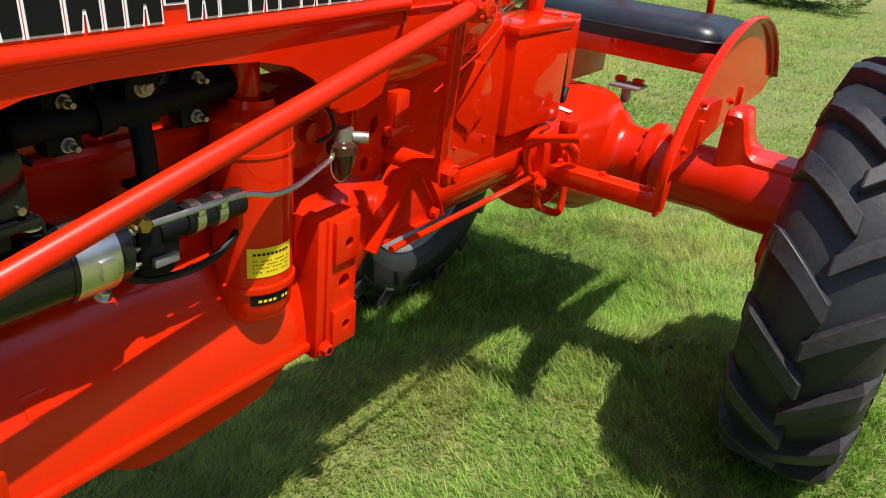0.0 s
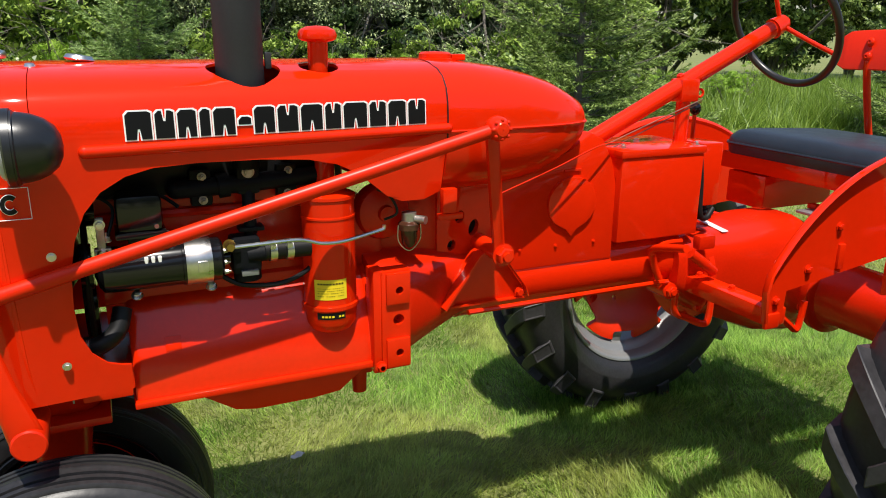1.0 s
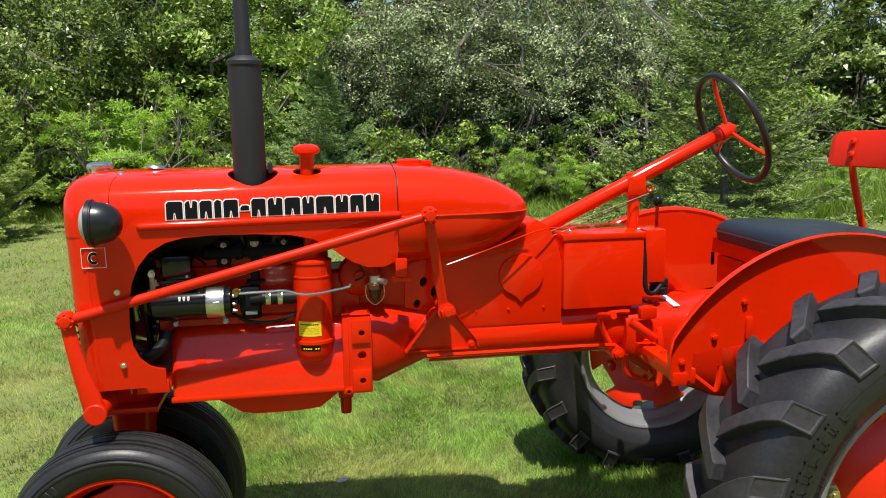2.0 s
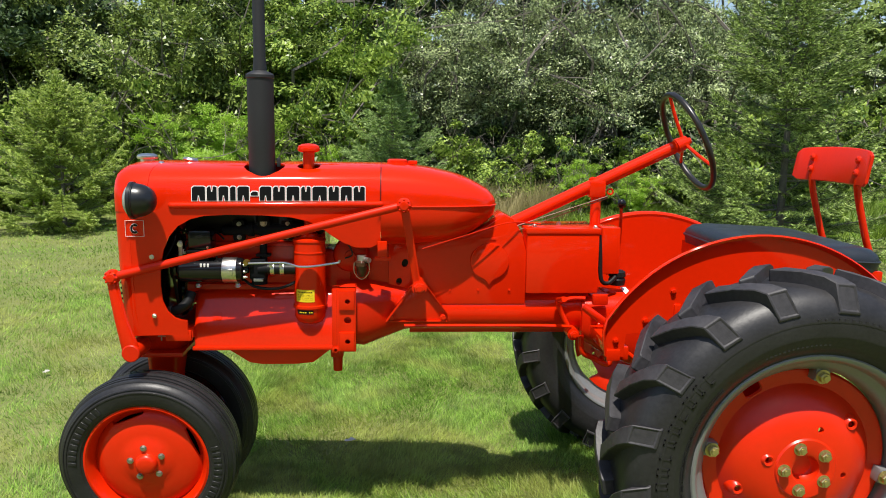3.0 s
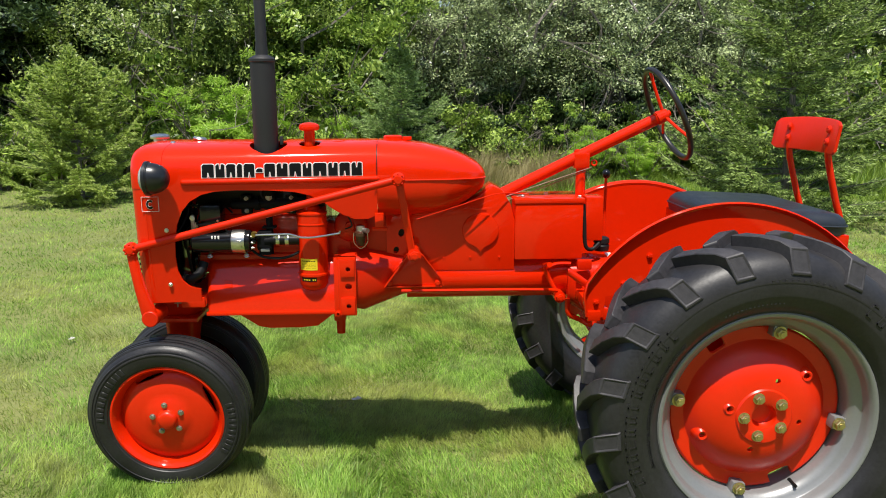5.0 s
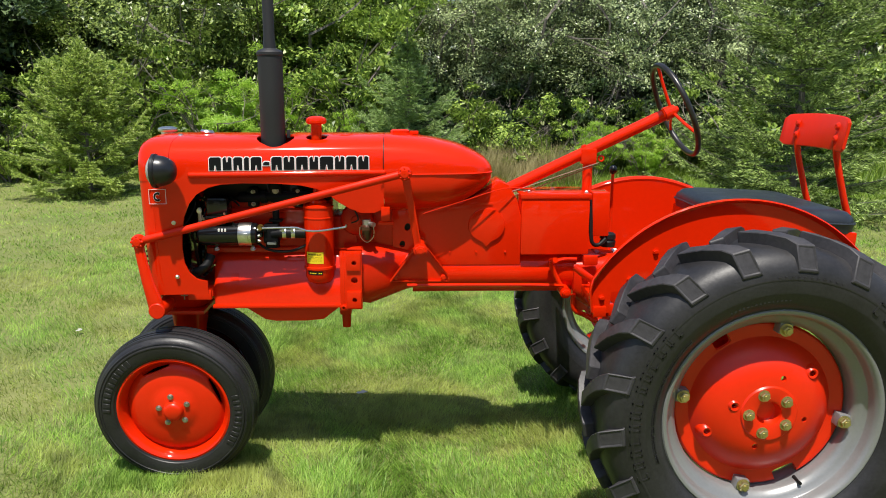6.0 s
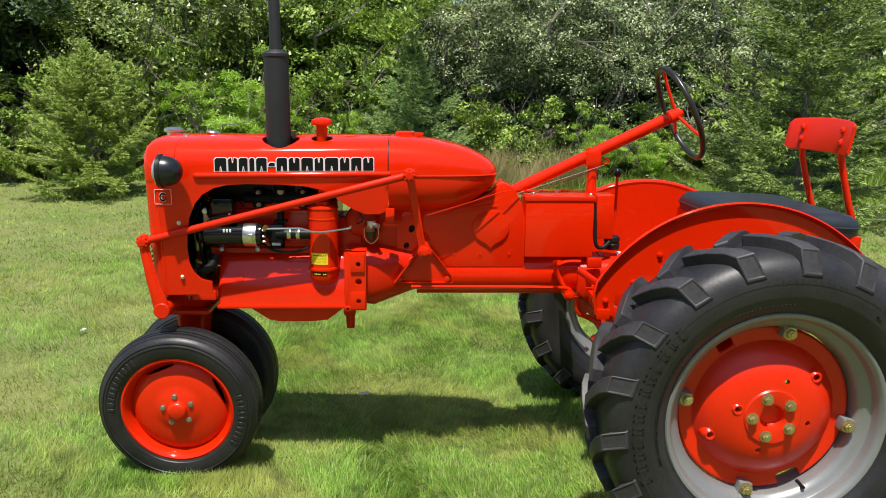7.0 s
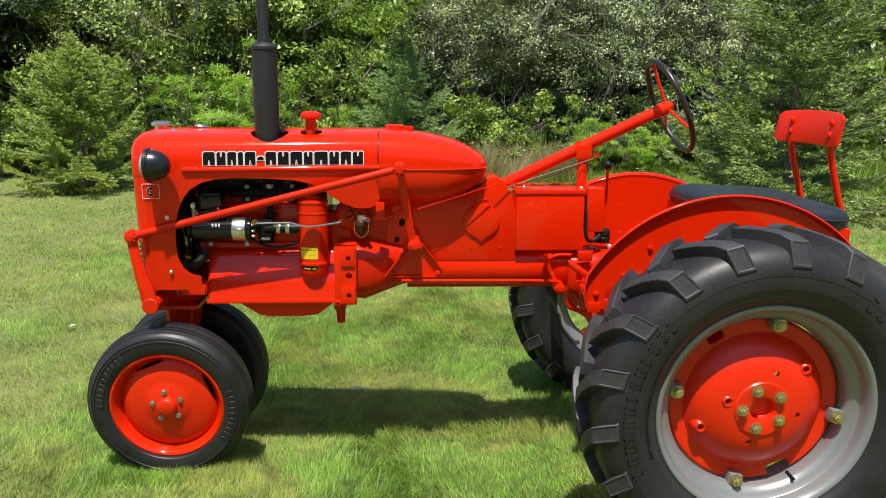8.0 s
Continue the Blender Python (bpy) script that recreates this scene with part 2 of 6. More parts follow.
def hex_bolt(bm, p, axis, r=0.012, h=0.009, stud=0.006, washer=True):
    """A hexagon head on a washer, with the stud's end."""
    d = Vector(axis).normalized()
    p = Vector(p)
    if washer:
        add_rod(bm, p, p + d * 0.002, r * 1.3, seg=16)
    add_rod(bm, p + d * 0.002, p + d * (0.002 + h * 0.85), r, seg=6)
    add_rod(bm, p + d * (0.002 + h * 0.85), p + d * (0.002 + h), r, r * 0.85, seg=6)
    if stud:
        add_rod(bm, p + d * h, p + d * (h + stud), r * 0.55, r * 0.5, seg=10)
    return bm


def cut(ob, cutters):
    """Takes the cutters' bodies out of ob."""
    for c in cutters:
        me = bpy.data.meshes.new("cutter")
        bmesh.ops.recalc_face_normals(c, faces=c.faces)
        c.to_mesh(me)
        c.free()
        co = new("cutter", me)
        md = ob.modifiers.new("cut", 'BOOLEAN')
        md.operation, md.object, md.solver = 'DIFFERENCE', co, 'EXACT'
        bpy.context.view_layer.update()
        done = bpy.data.meshes.new_from_object(ob.evaluated_get(bpy.context.evaluated_depsgraph_get()))
        ob.modifiers.clear()
        ob.data = done
        bpy.data.objects.remove(co)
    return ob


def fast_mesh(name, verts, faces, mat):
    """A mesh from numpy arrays; faces all of one size."""
    me = bpy.data.meshes.new(name)
    n, k = faces.shape
    me.vertices.add(len(verts))
    me.vertices.foreach_set("co", np.ascontiguousarray(verts, np.float32).ravel())
    me.loops.add(n * k)
    me.loops.foreach_set("vertex_index", np.ascontiguousarray(faces, np.int32).ravel())
    me.polygons.add(n)
    me.polygons.foreach_set("loop_start", np.arange(0, n * k, k, dtype=np.int32))
    me.polygons.foreach_set("loop_total", np.full(n, k, np.int32))
    me.update(calc_edges=True)
    me.materials.append(mat)
    return me


# ---- ground ----
def rise(x, y):
    """The lawn's gentle unevenness: it falls a little to the tractor's far side."""
    return 0.012 * np.sin(x * 0.9 + 1.3) * np.sin(y * 0.7) * np.clip((y - 2) / 4, 0, 1) + 0.020 - 0.055 * np.clip((y + 0.1) / 0.6, 0, 1)


def build_ground():
    xs = np.concatenate([[-3000, -600, -120, -40], np.arange(-16, 22.1, 1.0), [45, 120, 600, 3000]])
    ys = np.concatenate([[-3000, -600, -120, -30], np.arange(-8, -0.9, 1.0), np.arange(-0.5, 1.1, 0.1), np.arange(2, 22.1, 1.0), [45, 120, 600, 3000]])
    gx, gy = np.meshgrid(xs, ys)
    v = np.stack([gx, gy, rise(gx, gy)], -1).reshape(-1, 3)
    nx, ny = len(xs), len(ys)
    i = (np.arange(ny - 1)[:, None] * nx + np.arange(nx - 1)[None]).ravel()
    f = np.stack([i, i + 1, i + nx + 1, i + nx], -1)
    tagged(new("ground", fast_mesh("ground", v, f, SOIL)), "lawn of short green turf with paler dry patches", "ground", kind="structure")


def blades(name, count, region, height, width, mat, label, seed, lean=0.5, keep=None):
    """Blades of grass, each a bent sliver, strewn over a region."""
    rng = np.random.default_rng(seed)
    x0, x1, y0, y1 = region
    x, y = rng.uniform(x0, x1, count), rng.uniform(y0, y1, count)
    if keep is not None:
        k = keep(x, y, rng)
        x, y = x[k], y[k]
    n = len(x)
    lump = 0.80 + 0.32 * np.sin(x * 5.1 + 2 * np.sin(y * 3.3)) * np.sin(y * 4.7 + 1.5 * np.sin(x * 2.9))
    h = height * rng.uniform(0.5, 1.15, n) * lump
    w = width * rng.uniform(0.7, 1.3, n)
    swirl = 2.4 * np.sin(x * 1.9 + 1.3 * np.sin(y * 2.3)) + 2.1 * np.sin(y * 2.6 + 1.1 * np.sin(x * 3.1)) + 0.8 * np.sin(x * 7 + y * 6)
    la = swirl + rng.normal(0, 1.0, n)
    a = la + np.pi / 2 + rng.normal(0, 0.5, n)
    ln = h * lean * rng.uniform(0.2, 1.6, n)
    base = np.stack([x, y, rise(x, y) - 0.002], -1)
    side = np.stack([np.cos(a), np.sin(a), 0 * a], -1) * w[:, None] / 2
    bend = np.stack([np.cos(la), np.sin(la), 0 * a], -1)
    tip = base + bend * ln[:, None] + np.array([0, 0, 1]) * h[:, None]
    v = np.stack([base - side, base + side, tip], 1).reshape(-1, 3)
    tri = np.arange(n * 3).reshape(-1, 3)
    ob = new(name, fast_mesh(name, v, tri, mat))
    return tagged(ob, label, "grass", kind="stuff")


build_ground()


# ---- the tractor: its front is towards -x, the middle of its rear axle stands over the origin ----
tractor = tagged(new("tractor"), "restored vintage orange-red row-crop farm tractor parked on the lawn", "tractor")
AXLE = 0.525


SLIM = 0.955


def P(name, bm, mat, parent=tractor, label="", sharp=38, slim=SLIM):
    """A part of the tractor; widths across the body are trimmed to size."""
    bm.transform(Matrix.Diagonal((1, slim, 1, 1)))
    return part(name, bm, mat, parent, label, sharp)


# -- wheels --
def tyre_lug(a0, hand, forward, radius):
    """One bar of the tread: from past the middle, slanting over the shoulder, and ending as a flared block on the side wall."""
    #       across, down from the crown, outward and upward lean of its top, height, width
    path = [(-0.014, 0.0000, 0.00, 1.0, 0.029, 0.038), (-0.009, 0.0000, 0.00, 1.0, 0.035, 0.043), (0.050, 0.0015, 0.03, 1.0, 0.035, 0.044), (0.092, 0.0085, 0.12, 1.0, 0.036, 0.047),
            (0.114, 0.0200, 0.26, 0.96, 0.037, 0.050), (0.1385, 0.0530, 1.00, 0.1, 0.0065, 0.060), (0.1405, 0.0590, 1.00, 0.0, 0.001, 0.066)]
    rings = []
    for o, down, lo, lr, h, w in path:
        a = a0 - forward * (0.235 * min(1, max(0, o + 0.008) / 0.135) ** 0.95)
        r = radius - down
        da, db = w / 2 / radius, (w / 2 + 0.003) / radius
        ring = []
        for ang, k in ((a - db, -0.006), (a - da, h), (a + da, h), (a + db, -0.006)):
            rr, yy = r + k * lr, hand * (o + k * lo)
            ring.append((rr * math.cos(ang), yy, rr * math.sin(ang)))
        rings.append(ring)
    return rings


def rear_wheel(side):
    """side -1: near one, at -y. Built round its own centre with the outer face towards side."""
    c = Vector((-0.006, -0.778, AXLE)) if side < 0 else Vector((-0.030, 0.612, AXLE - 0.055))

    def W(name, bm, mat, parent=tractor, label="", sharp=38):
        return part(name, bm, mat, parent, label, sharp)
    ax = Vector((0, side, 0))
    sunk = 0.0 if side < 0 else -0.045
    bm = bmesh.new()
    disc = [(0.001, 0.050), (0.028, 0.050), (0.034, 0.056), (0.037, 0.078), (0.045, 0.081), (0.080, 0.080), (0.084, 0.075), (0.105, 0.073), (0.13, 0.067), (0.160, 0.054),
            (0.185, 0.036), (0.203, 0.016), (0.212, 0.008), (0.222, 0.008), (0.240, 0.013), (0.251, 0.012), (0.257, 0.006), (0.257, -0.006), (0.22, -0.006), (0.165, 0.032), (0.10, 0.058), (0.001, 0.042)]
    add_turned(bm, [(r, o + sunk) for r, o in disc], c, ax, 64)
    wheel = W("rear_wheel", bm, RED_GLOSS, label="dished red-painted steel wheel centre")
    cutters = []
    for deg, wdt, r0 in ((123, 0.026, 0.216), (-66, 0.036, 0.222)) if side < 0 else ((-150, 0.060, 0.200), (-95, 0.050, 0.222), (-40, 0.055, 0.212)):
        cb = bmesh.new()
        add_box(cb, (-wdt, -0.1, r0), (wdt, 0.1, 0.28), 0.010)
        cb.transform(Matrix.Translation(c) @ Matrix.Rotation(radians(90 - deg), 4, 'Y'))
        cutters.append(cb)
    holes = [(0.036, 0.104, 0), (0.108, -0.022, 0), (-0.030, -0.104, 0), (0.128, 0.112, 1), (-0.100, 0.022, 1), (-0.165, -0.068, 1)]
    for hx, hz, big in holes:
        cb = bmesh.new()
        add_rod(cb, c + Vector((hx, -0.2, hz)), c + Vector((hx, 0.2, hz)), 0.0085, seg=12)
        cutters.append(cb)
    cut(wheel, cutters)
    for hx, hz, big in holes:
        if not big:
            continue
        r = math.hypot(hx, hz)
        o = 0.070 if r < 0.12 else 0.052 if r < 0.175 else 0.044
        bm = bmesh.new()
        add_turned(bm, [(0.0085, 0.000), (0.0100, 0.005), (0.0135, 0.006), (0.018, 0.001), (0.023, -0.006), (0.026, -0.03)], c + Vector((hx, 0, hz)) + ax * (o + sunk), ax, 20)
        W("boss", bm, RED_GLOSS, wheel)
    # rim
    bm = bmesh.new()
    half_rim = [(0.313, 0.094), (0.321, 0.101), (0.322, 0.106), (0.318, 0.1095), (0.312, 0.109), (0.305, 0.103), (0.301, 0.094), (0.298, 0.088), (0.296, 0.070), (0.2935, 0.066), (0.280, 0.060),
                (0.266, 0.046), (0.262, 0.036), (0.261, 0.0)]
    prof = half_rim + [(r, -o) for r, o in half_rim[-2::-1]]
    add_turned(bm, prof, c, ax, 72)
    W("rim", bm, SILVER, wheel, "silver-painted steel rim")
    # tyre
    bm = bmesh.new()
    car = [(0.312, 0.092), (0.318, 0.104), (0.326, 0.110), (0.329, 0.112), (0.334, 0.1185), (0.350, 0.1290), (0.374, 0.1385), (0.377, 0.1396), (0.381, 0.1400), (0.40, 0.1435), (0.42, 0.1435), (0.447, 0.137), (0.470, 0.122), (0.486, 0.10), (0.494, 0.06), (0.497, 0.0)]
    car = car + [(r, -o) for r, o in car[-2::-1]]
    add_turned(bm, car, c, ax, 96)
    add_turned(bm, [(0.4130, 0.1440), (0.4165, 0.1450), (0.4210, 0.1440)], c, ax, 96)
    W("tyre", bm, RUBBER, wheel, "black rubber tractor tyre with deep bar lugs", sharp=30)
    n = 18
    for hand in (-1, 1):
        made = None
        for k in range(n):
            turn = 2 * math.pi * (k + (0.5 if hand > 0 else 0)) / n + 0.320
            m = Matrix.Translation(c) @ Matrix.Rotation(-turn, 4, 'Y')
            if made is None:
                bm = bmesh.new()
                loft(bm, tyre_lug(0.0, hand, 1.0, 0.494))
                bmesh.ops.recalc_face_normals(bm, faces=bm.faces)
                end = max(bm.faces, key=lambda f: f.normal.y * hand * f.calc_area())
                bmesh.ops.inset_region(bm, faces=[end], thickness=0.0085, depth=0.0)
                bmesh.ops.inset_region(bm, faces=[end], thickness=0.002, depth=-0.0022)
                bmesh.ops.bevel(bm, geom=[e for e in bm.edges if e.calc_face_angle(0) > 0.6 and end not in e.link_faces], offset=0.0022, segments=1, affect='EDGES')
                made = W("tread_lug", bm, SCUFFED_LIT, wheel, sharp=22)
                made.matrix_basis = m
            else:
                twin(made, m)
    # moulded writing on the side wall, as plain bars
    rng = random.Random(5)
    for a_mid, cnt, pitch, r0, r1, wide in ((-78, 13, 5.4, 0.393, 0.425, 0.0105), (52, 5, 6.2, 0.393, 0.430, 0.0125), (-12, 15, 1.9, 0.352, 0.360, 0.0035), (8, 11, 2.4, 0.414, 0.424, 0.004)):
        bm = bmesh.new()
        for k in range(cnt):
            m = Matrix.Translation(c) @ Matrix.Rotation(radians(a_mid + (k - cnt / 2) * pitch), 4, 'Y')
            w = wide * rng.uniform(0.6, 1.0)
            e = 0.0016 if wide < 0.005 else 0.0022
            o0, o1 = (0.128, 0.1315) if r0 < 0.37 else (0.1405, 0.1450)
            if wide < 0.005:
                add_box(bm, (-w, side * o0, r0), (w, side * o1, r1), 0, m)
                continue
            for x0, x1, z0, z1 in ((-w, w, r0, r0 + e * 1.6), (-w, w, r1 - e * 1.6, r1), (-w, -w + e * 2, r0, r1), (w - e * 2, w, r0, r1))[: 4 if k % 3 else 3]:
                add_box(bm, (x0, side * o0, z0), (x1, side * o1, z1), 0, m)
        W("sidewall_lettering", bm, RUBBER, wheel, "raised moulded bars on the side wall")
    bm = bmesh.new()
    for k in range(150):
        m = Matrix.Translation(c) @ Matrix.Rotation(radians(-110 + k * 0.42), 4, 'Y')
        for row in (0.350, 0.3555, 0.361):
            if rng.random() < 0.75:
                add_box(bm, (-0.0008, side * 0.126, row), (0.0008, side * 0.1340, row + 0.0032), 0, m)
    W("sidewall_lettering", bm, RUBBER, wheel, "rows of fine raised bars on the side wall")

    # hub nuts, rim bolts with clamps, valve
    for k in range(5):
        a = radians(72 * k + 110)
        bm = bmesh.new()
        hex_bolt(bm, c + ax * (0.080 + sunk) + Vector((0.060 * math.cos(a), 0, 0.060 * math.sin(a))), ax, 0.0135, 0.013, 0.005)
        W("hub_nut", bm, YELLOW_ZINC, wheel, "yellow-plated nut")
    for k in range(4):
        a = radians(80 + 90 * k)
        r = 0.246
        p = c + Vector((r * math.cos(a), 0, r * math.sin(a))) + ax * sunk
        bm = bmesh.new()
        hex_bolt(bm, p + ax * 0.046, ax, 0.015, 0.014, 0.006)
        W("rim_bolt", bm, YELLOW_ZINC, wheel, "yellow-plated rim bolt")
        bm = bmesh.new()
        add_box(bm, (-0.020, -0.020, -0.016), (0.020, 0.022, 0.024), 0.005, Matrix.Translation(p + ax * 0.024) @ Matrix.Rotation(math.pi / 2 - a, 4, 'Y'))
        W("rim_clamp", bm, SILVER, wheel)
    bm = bmesh.new()
    a = radians(-62)
    p = c + Vector((0.262 * math.cos(a), 0, 0.262 * math.sin(a)))
    add_rod(bm, p + ax * 0.02, p + ax * 0.055, 0.006, 0.004, 10)
    add_rod(bm, p + ax * 0.052, p + ax * 0.062, 0.005, 0.005, 10)
    W("valve", bm, WIRE, wheel)


def front_wheel(side):
    c = Vector((0, 0, 0))
    ax = Vector((0, side, 0))
    m = Matrix.Translation((-1.910, side * (0.208 if side < 0 else 0.108), 0.300)) @ Matrix.Rotation(radians(-4.0 * side), 4, 'X')

    def Q(name, bm, mat, parent, label="", sharp=38):
        bm.transform(m)
        return part(name, bm, mat, parent, label, sharp)
    bm = bmesh.new()
    disc = [(0.001, 0.080), (0.022, 0.0795), (0.030, 0.076), (0.0345, 0.069), (0.036, 0.058), (0.040, 0.0565), (0.068, 0.056), (0.075, 0.051), (0.10, 0.049), (0.135, 0.043), (0.155, 0.036),
            (0.168, 0.028), (0.178, 0.020), (0.178, 0.013), (0.155, 0.024), (0.12, 0.032), (0.001, 0.045)]
    add_turned(bm, disc, c, ax, 56)
    wheel = Q("front_wheel", bm, RED_GLOSS, tractor, "dished red-painted steel front wheel")
    cutters = []
    for deg in (112, 22, -66, 203):
        cb = bmesh.new()
        add_box(cb, (-0.055, -0.1, 0.1545), (0.055, 0.1, 0.1775), 0.006)
        cb.transform(m @ Matrix.Rotation(radians(90 - deg), 4, 'Y'))
        cutters.append(cb)
    cut(wheel, cutters)
    bm = bmesh.new()
    add_turned(bm, [(0.207, -0.062), (0.203, -0.066), (0.190, -0.062), (0.178, -0.040), (0.165, -0.022), (0.11, -0.016), (0.05, -0.03), (0.048, -0.07), (0.001, -0.07)], c, ax, 40)
    Q("wheel_back", bm, BLACK, wheel, "black inner side of the wheel")
    bm = bmesh.new()
    prof = [(0.196, 0.052), (0.204, 0.056), (0.204, 0.061), (0.197, 0.063), (0.190, 0.058), (0.186, 0.046), (0.180, 0.040), (0.176, 0.022), (0.162, 0.012), (0.160, -0.02), (0.176, -0.03),
            (0.186, -0.046), (0.197, -0.063), (0.205, -0.06), (0.196, -0.052)]
    add_turned(bm, prof, c, ax, 64)
    Q("rim", bm, RED, wheel)
    bm = bmesh.new()
    car = [(0.196, 0.054), (0.206, 0.062), (0.210, 0.0635), (0.212, 0.0665), (0.222, 0.069), (0.240, 0.0712), (0.252, 0.0700), (0.2535, 0.0725), (0.257, 0.0718), (0.2585, 0.0685), (0.263, 0.0668), (0.2645, 0.0690), (0.268, 0.0675), (0.2695, 0.0635), (0.276, 0.059), (0.281, 0.050)]
    tread = []
    for o in (0.046, 0.030, 0.014):
        tread += [(0.2885 + (0.046 - o) * 0.12, o), (0.2895 + (0.046 - o) * 0.12, o - 0.0085), (0.280, o - 0.0100), (0.280, o - 0.0145)]
    half = car + [(0.284, 0.049)] + tread[:-2] + [(0.2945, 0.003)]
    add_turned(bm, half + [(r, -o) for r, o in half[::-1]], c, ax, 80)
    Q("tyre", bm, RUBBER, wheel, "black ribbed front tyre", 30)
    rng = random.Random(8)
    for a_mid, cnt in ((-150, 11), (12, 10)):
        bm = bmesh.new()
        for k in range(cnt):
            a = radians(a_mid + (k - cnt / 2) * 5.2)
            w = rng.uniform(0.005, 0.008)
            add_box(bm, (-w, side * 0.0665, 0.222), (w, side * 0.0726, 0.248), 0.0008, Matrix.Rotation(a + math.pi / 2, 4, 'Y'), 1)
        Q("sidewall_lettering", bm, RUBBER, wheel, "raised moulded bars on the side wall")
    for k in range(5):
        a = radians(72 * k + 26)
        bm = bmesh.new()
        hex_bolt(bm, Vector((0.054 * math.cos(a), 0, 0.054 * math.sin(a))) + ax * 0.056, ax, 0.0085, 0.006, 0.0015)
        Q("hub_nut", bm, STUD, wheel, "plated nut")
    bm = bmesh.new()
    p = Vector((-0.160, 0, -0.030))
    add_rod(bm, p + ax * 0.0, p + ax * 0.028, 0.005, 0.0035, 10)
    Q("valve", bm, WIRE, wheel)


for s in (-1, 1):
    rear_wheel(s)
    front_wheel(s)


# -- hood --
def half_w(x):
    return 0.235 + (-x - 1.6) * 0.080


TOP = [(1.0, 1.130), (1.004, 1.150), (1.004, 1.175), (0.992, 1.204), (0.945, 1.232), (0.85, 1.253), (0.72, 1.266), (0.5, 1.276), (0.25, 1.281), (0.0, 1.283)]


def hood_ring(x, k=1.0, dz=0.0, thick=0.005):
    w = half_w(x) * k
    up = lambda z: 1.130 + (z - 1.130) * (1 - dz)
    out = [(x, -w * f, up(z)) for f, z in TOP] + [(x, w * f, up(z)) for f, z in TOP[-2::-1]]
    wi = w - thick
    inn = [(x, -wi * f, up(z) - (thick if z > 1.2 else 0)) for f, z in TOP] + [(x, wi * f, up(z) - (thick if z > 1.2 else 0)) for f, z in TOP[-2::-1]]
    return out + inn[::-1]


bm = bmesh.new()
loft(bm, [hood_ring(-1.8706), hood_ring(-1.6), hood_ring(-1.36), hood_ring(-1.141)])
hood = P("hood", bm, RED, label="rounded red sheet-metal hood", sharp=30)
c1, c2 = bmesh.new(), bmesh.new()
add_turned(c1, [(0.066, 1.20), (0.066, 1.32)], (-1.524, -0.130, 0), (0, 0, 1), 32, True)
add_turned(c2, [(0.038, 1.20), (0.038, 1.32)], (-1.380, -0.118, 0), (0, 0, 1), 24, True)
cut(hood, [c1, c2])

# radiator shell: rounded front, with its own top
bm = bmesh.new()
loft(bm, [hood_ring(-1.872), hood_ring(-1.934, 1.0, 0.0), hood_ring(-1.961, 0.965, 0.02), hood_ring(-1.980, 0.90, 0.07), hood_ring(-1.992, 0.78, 0.16), hood_ring(-1.996, 0.6, 0.3)])
plan = [(-1.934, 1.0), (-1.961, 0.965), (-1.980, 0.90), (-1.992, 0.78), (-1.996, 0.6), (-1.997, 0.3), (-1.997, 0.0)]
line = [(x, -half_w(-1.934) * k) for x, k in plan] + [(x, half_w(-1.934) * k) for x, k in plan[-2::-1]]
rings = []
for z, s in ((1.132, 1.0), (0.95, 0.995), (0.80, 0.985), (0.725, 0.97)):
    rings.append([(x + (1 - s) * 0.6, y * s, z) for x, y in line] + [(-1.934 + (x + 1.934) * 0.9 + (1 - s) * 0.6 + 0.004, y * s * 0.98, z) for x, y in line[::-1]])
loft(bm, rings)
P("radiator_shell", bm, RED, label="rounded red radiator shell", sharp=30)
# grille slots down the rounded front corner
for sgn in (-1, 1):
    for k in range(20):
        z = 0.80 + k * 0.0185
        bm = bmesh.new()
        add_box(bm, (-1.9825, sgn * 0.2215 - 0.006, z), (-1.9760, sgn * 0.2215 + 0.006, z + 0.008), 0.003, None, 1)
        P("grille_slot", bm, DECAL)

# side panels round the engine opening
SIDE = [(-1.936, 0.725), (-1.936, 1.131), (-1.14, 1.131), (-1.14, 1.02), (-1.175, 1.003), (-1.225, 1.004), (-1.262, 1.020), (-1.30, 1.050), (-1.335, 1.078), (-1.375, 1.098), (-1.43, 1.111), (-1.52, 1.118), (-1.63, 1.120), (-1.70, 1.117),
        (-1.745, 1.106), (-1.785, 1.083), (-1.813, 1.050), (-1.832, 1.005), (-1.843, 0.95), (-1.846, 0.89), (-1.842, 0.84), (-1.828, 0.805), (-1.806, 0.783), (-1.785, 0.775), (-1.768, 0.772), (-1.768, 0.725)]
for sgn in (-1, 1):
    bm = bmesh.new()
    add_plate(bm, SIDE, lambda x, z: (x, sgn * (half_w(x) - 0.006 * max(0, (1.0 - z) / 0.27) - 0.040 * max(0, (1.075 - z) / 0.07) * (x > -1.30)), z), (0, -sgn * 0.006, 0))
    panel = P("side_panel", bm, RED, sharp=30)
    bm = bmesh.new()
    rod = [(-1.800, sgn * (half_w(-1.80) + 0.001), 1.150), (-1.14, sgn * (half_w(-1.14) + 0.001), 1.153)]
    add_tube(bm, rod, 0.0105, 10, 0)
    for e in rod:
        add_ball(bm, e, 0.0105, u=10, v=6)
    P("moulding", bm, RED, panel, "pressed bead along the hood")
    for x, z in ((-1.868, 0.985), (-1.868, 0.792), (-1.868, 1.01)):
        if z > 1:
            continue
        bm = bmesh.new()
        hex_bolt(bm, (x, sgn * half_w(x) + sgn * 0.0, z), (0, sgn, 0), 0.0058, 0.005, 0)
        P("bolt", bm, STEEL, panel, "plated bolt")

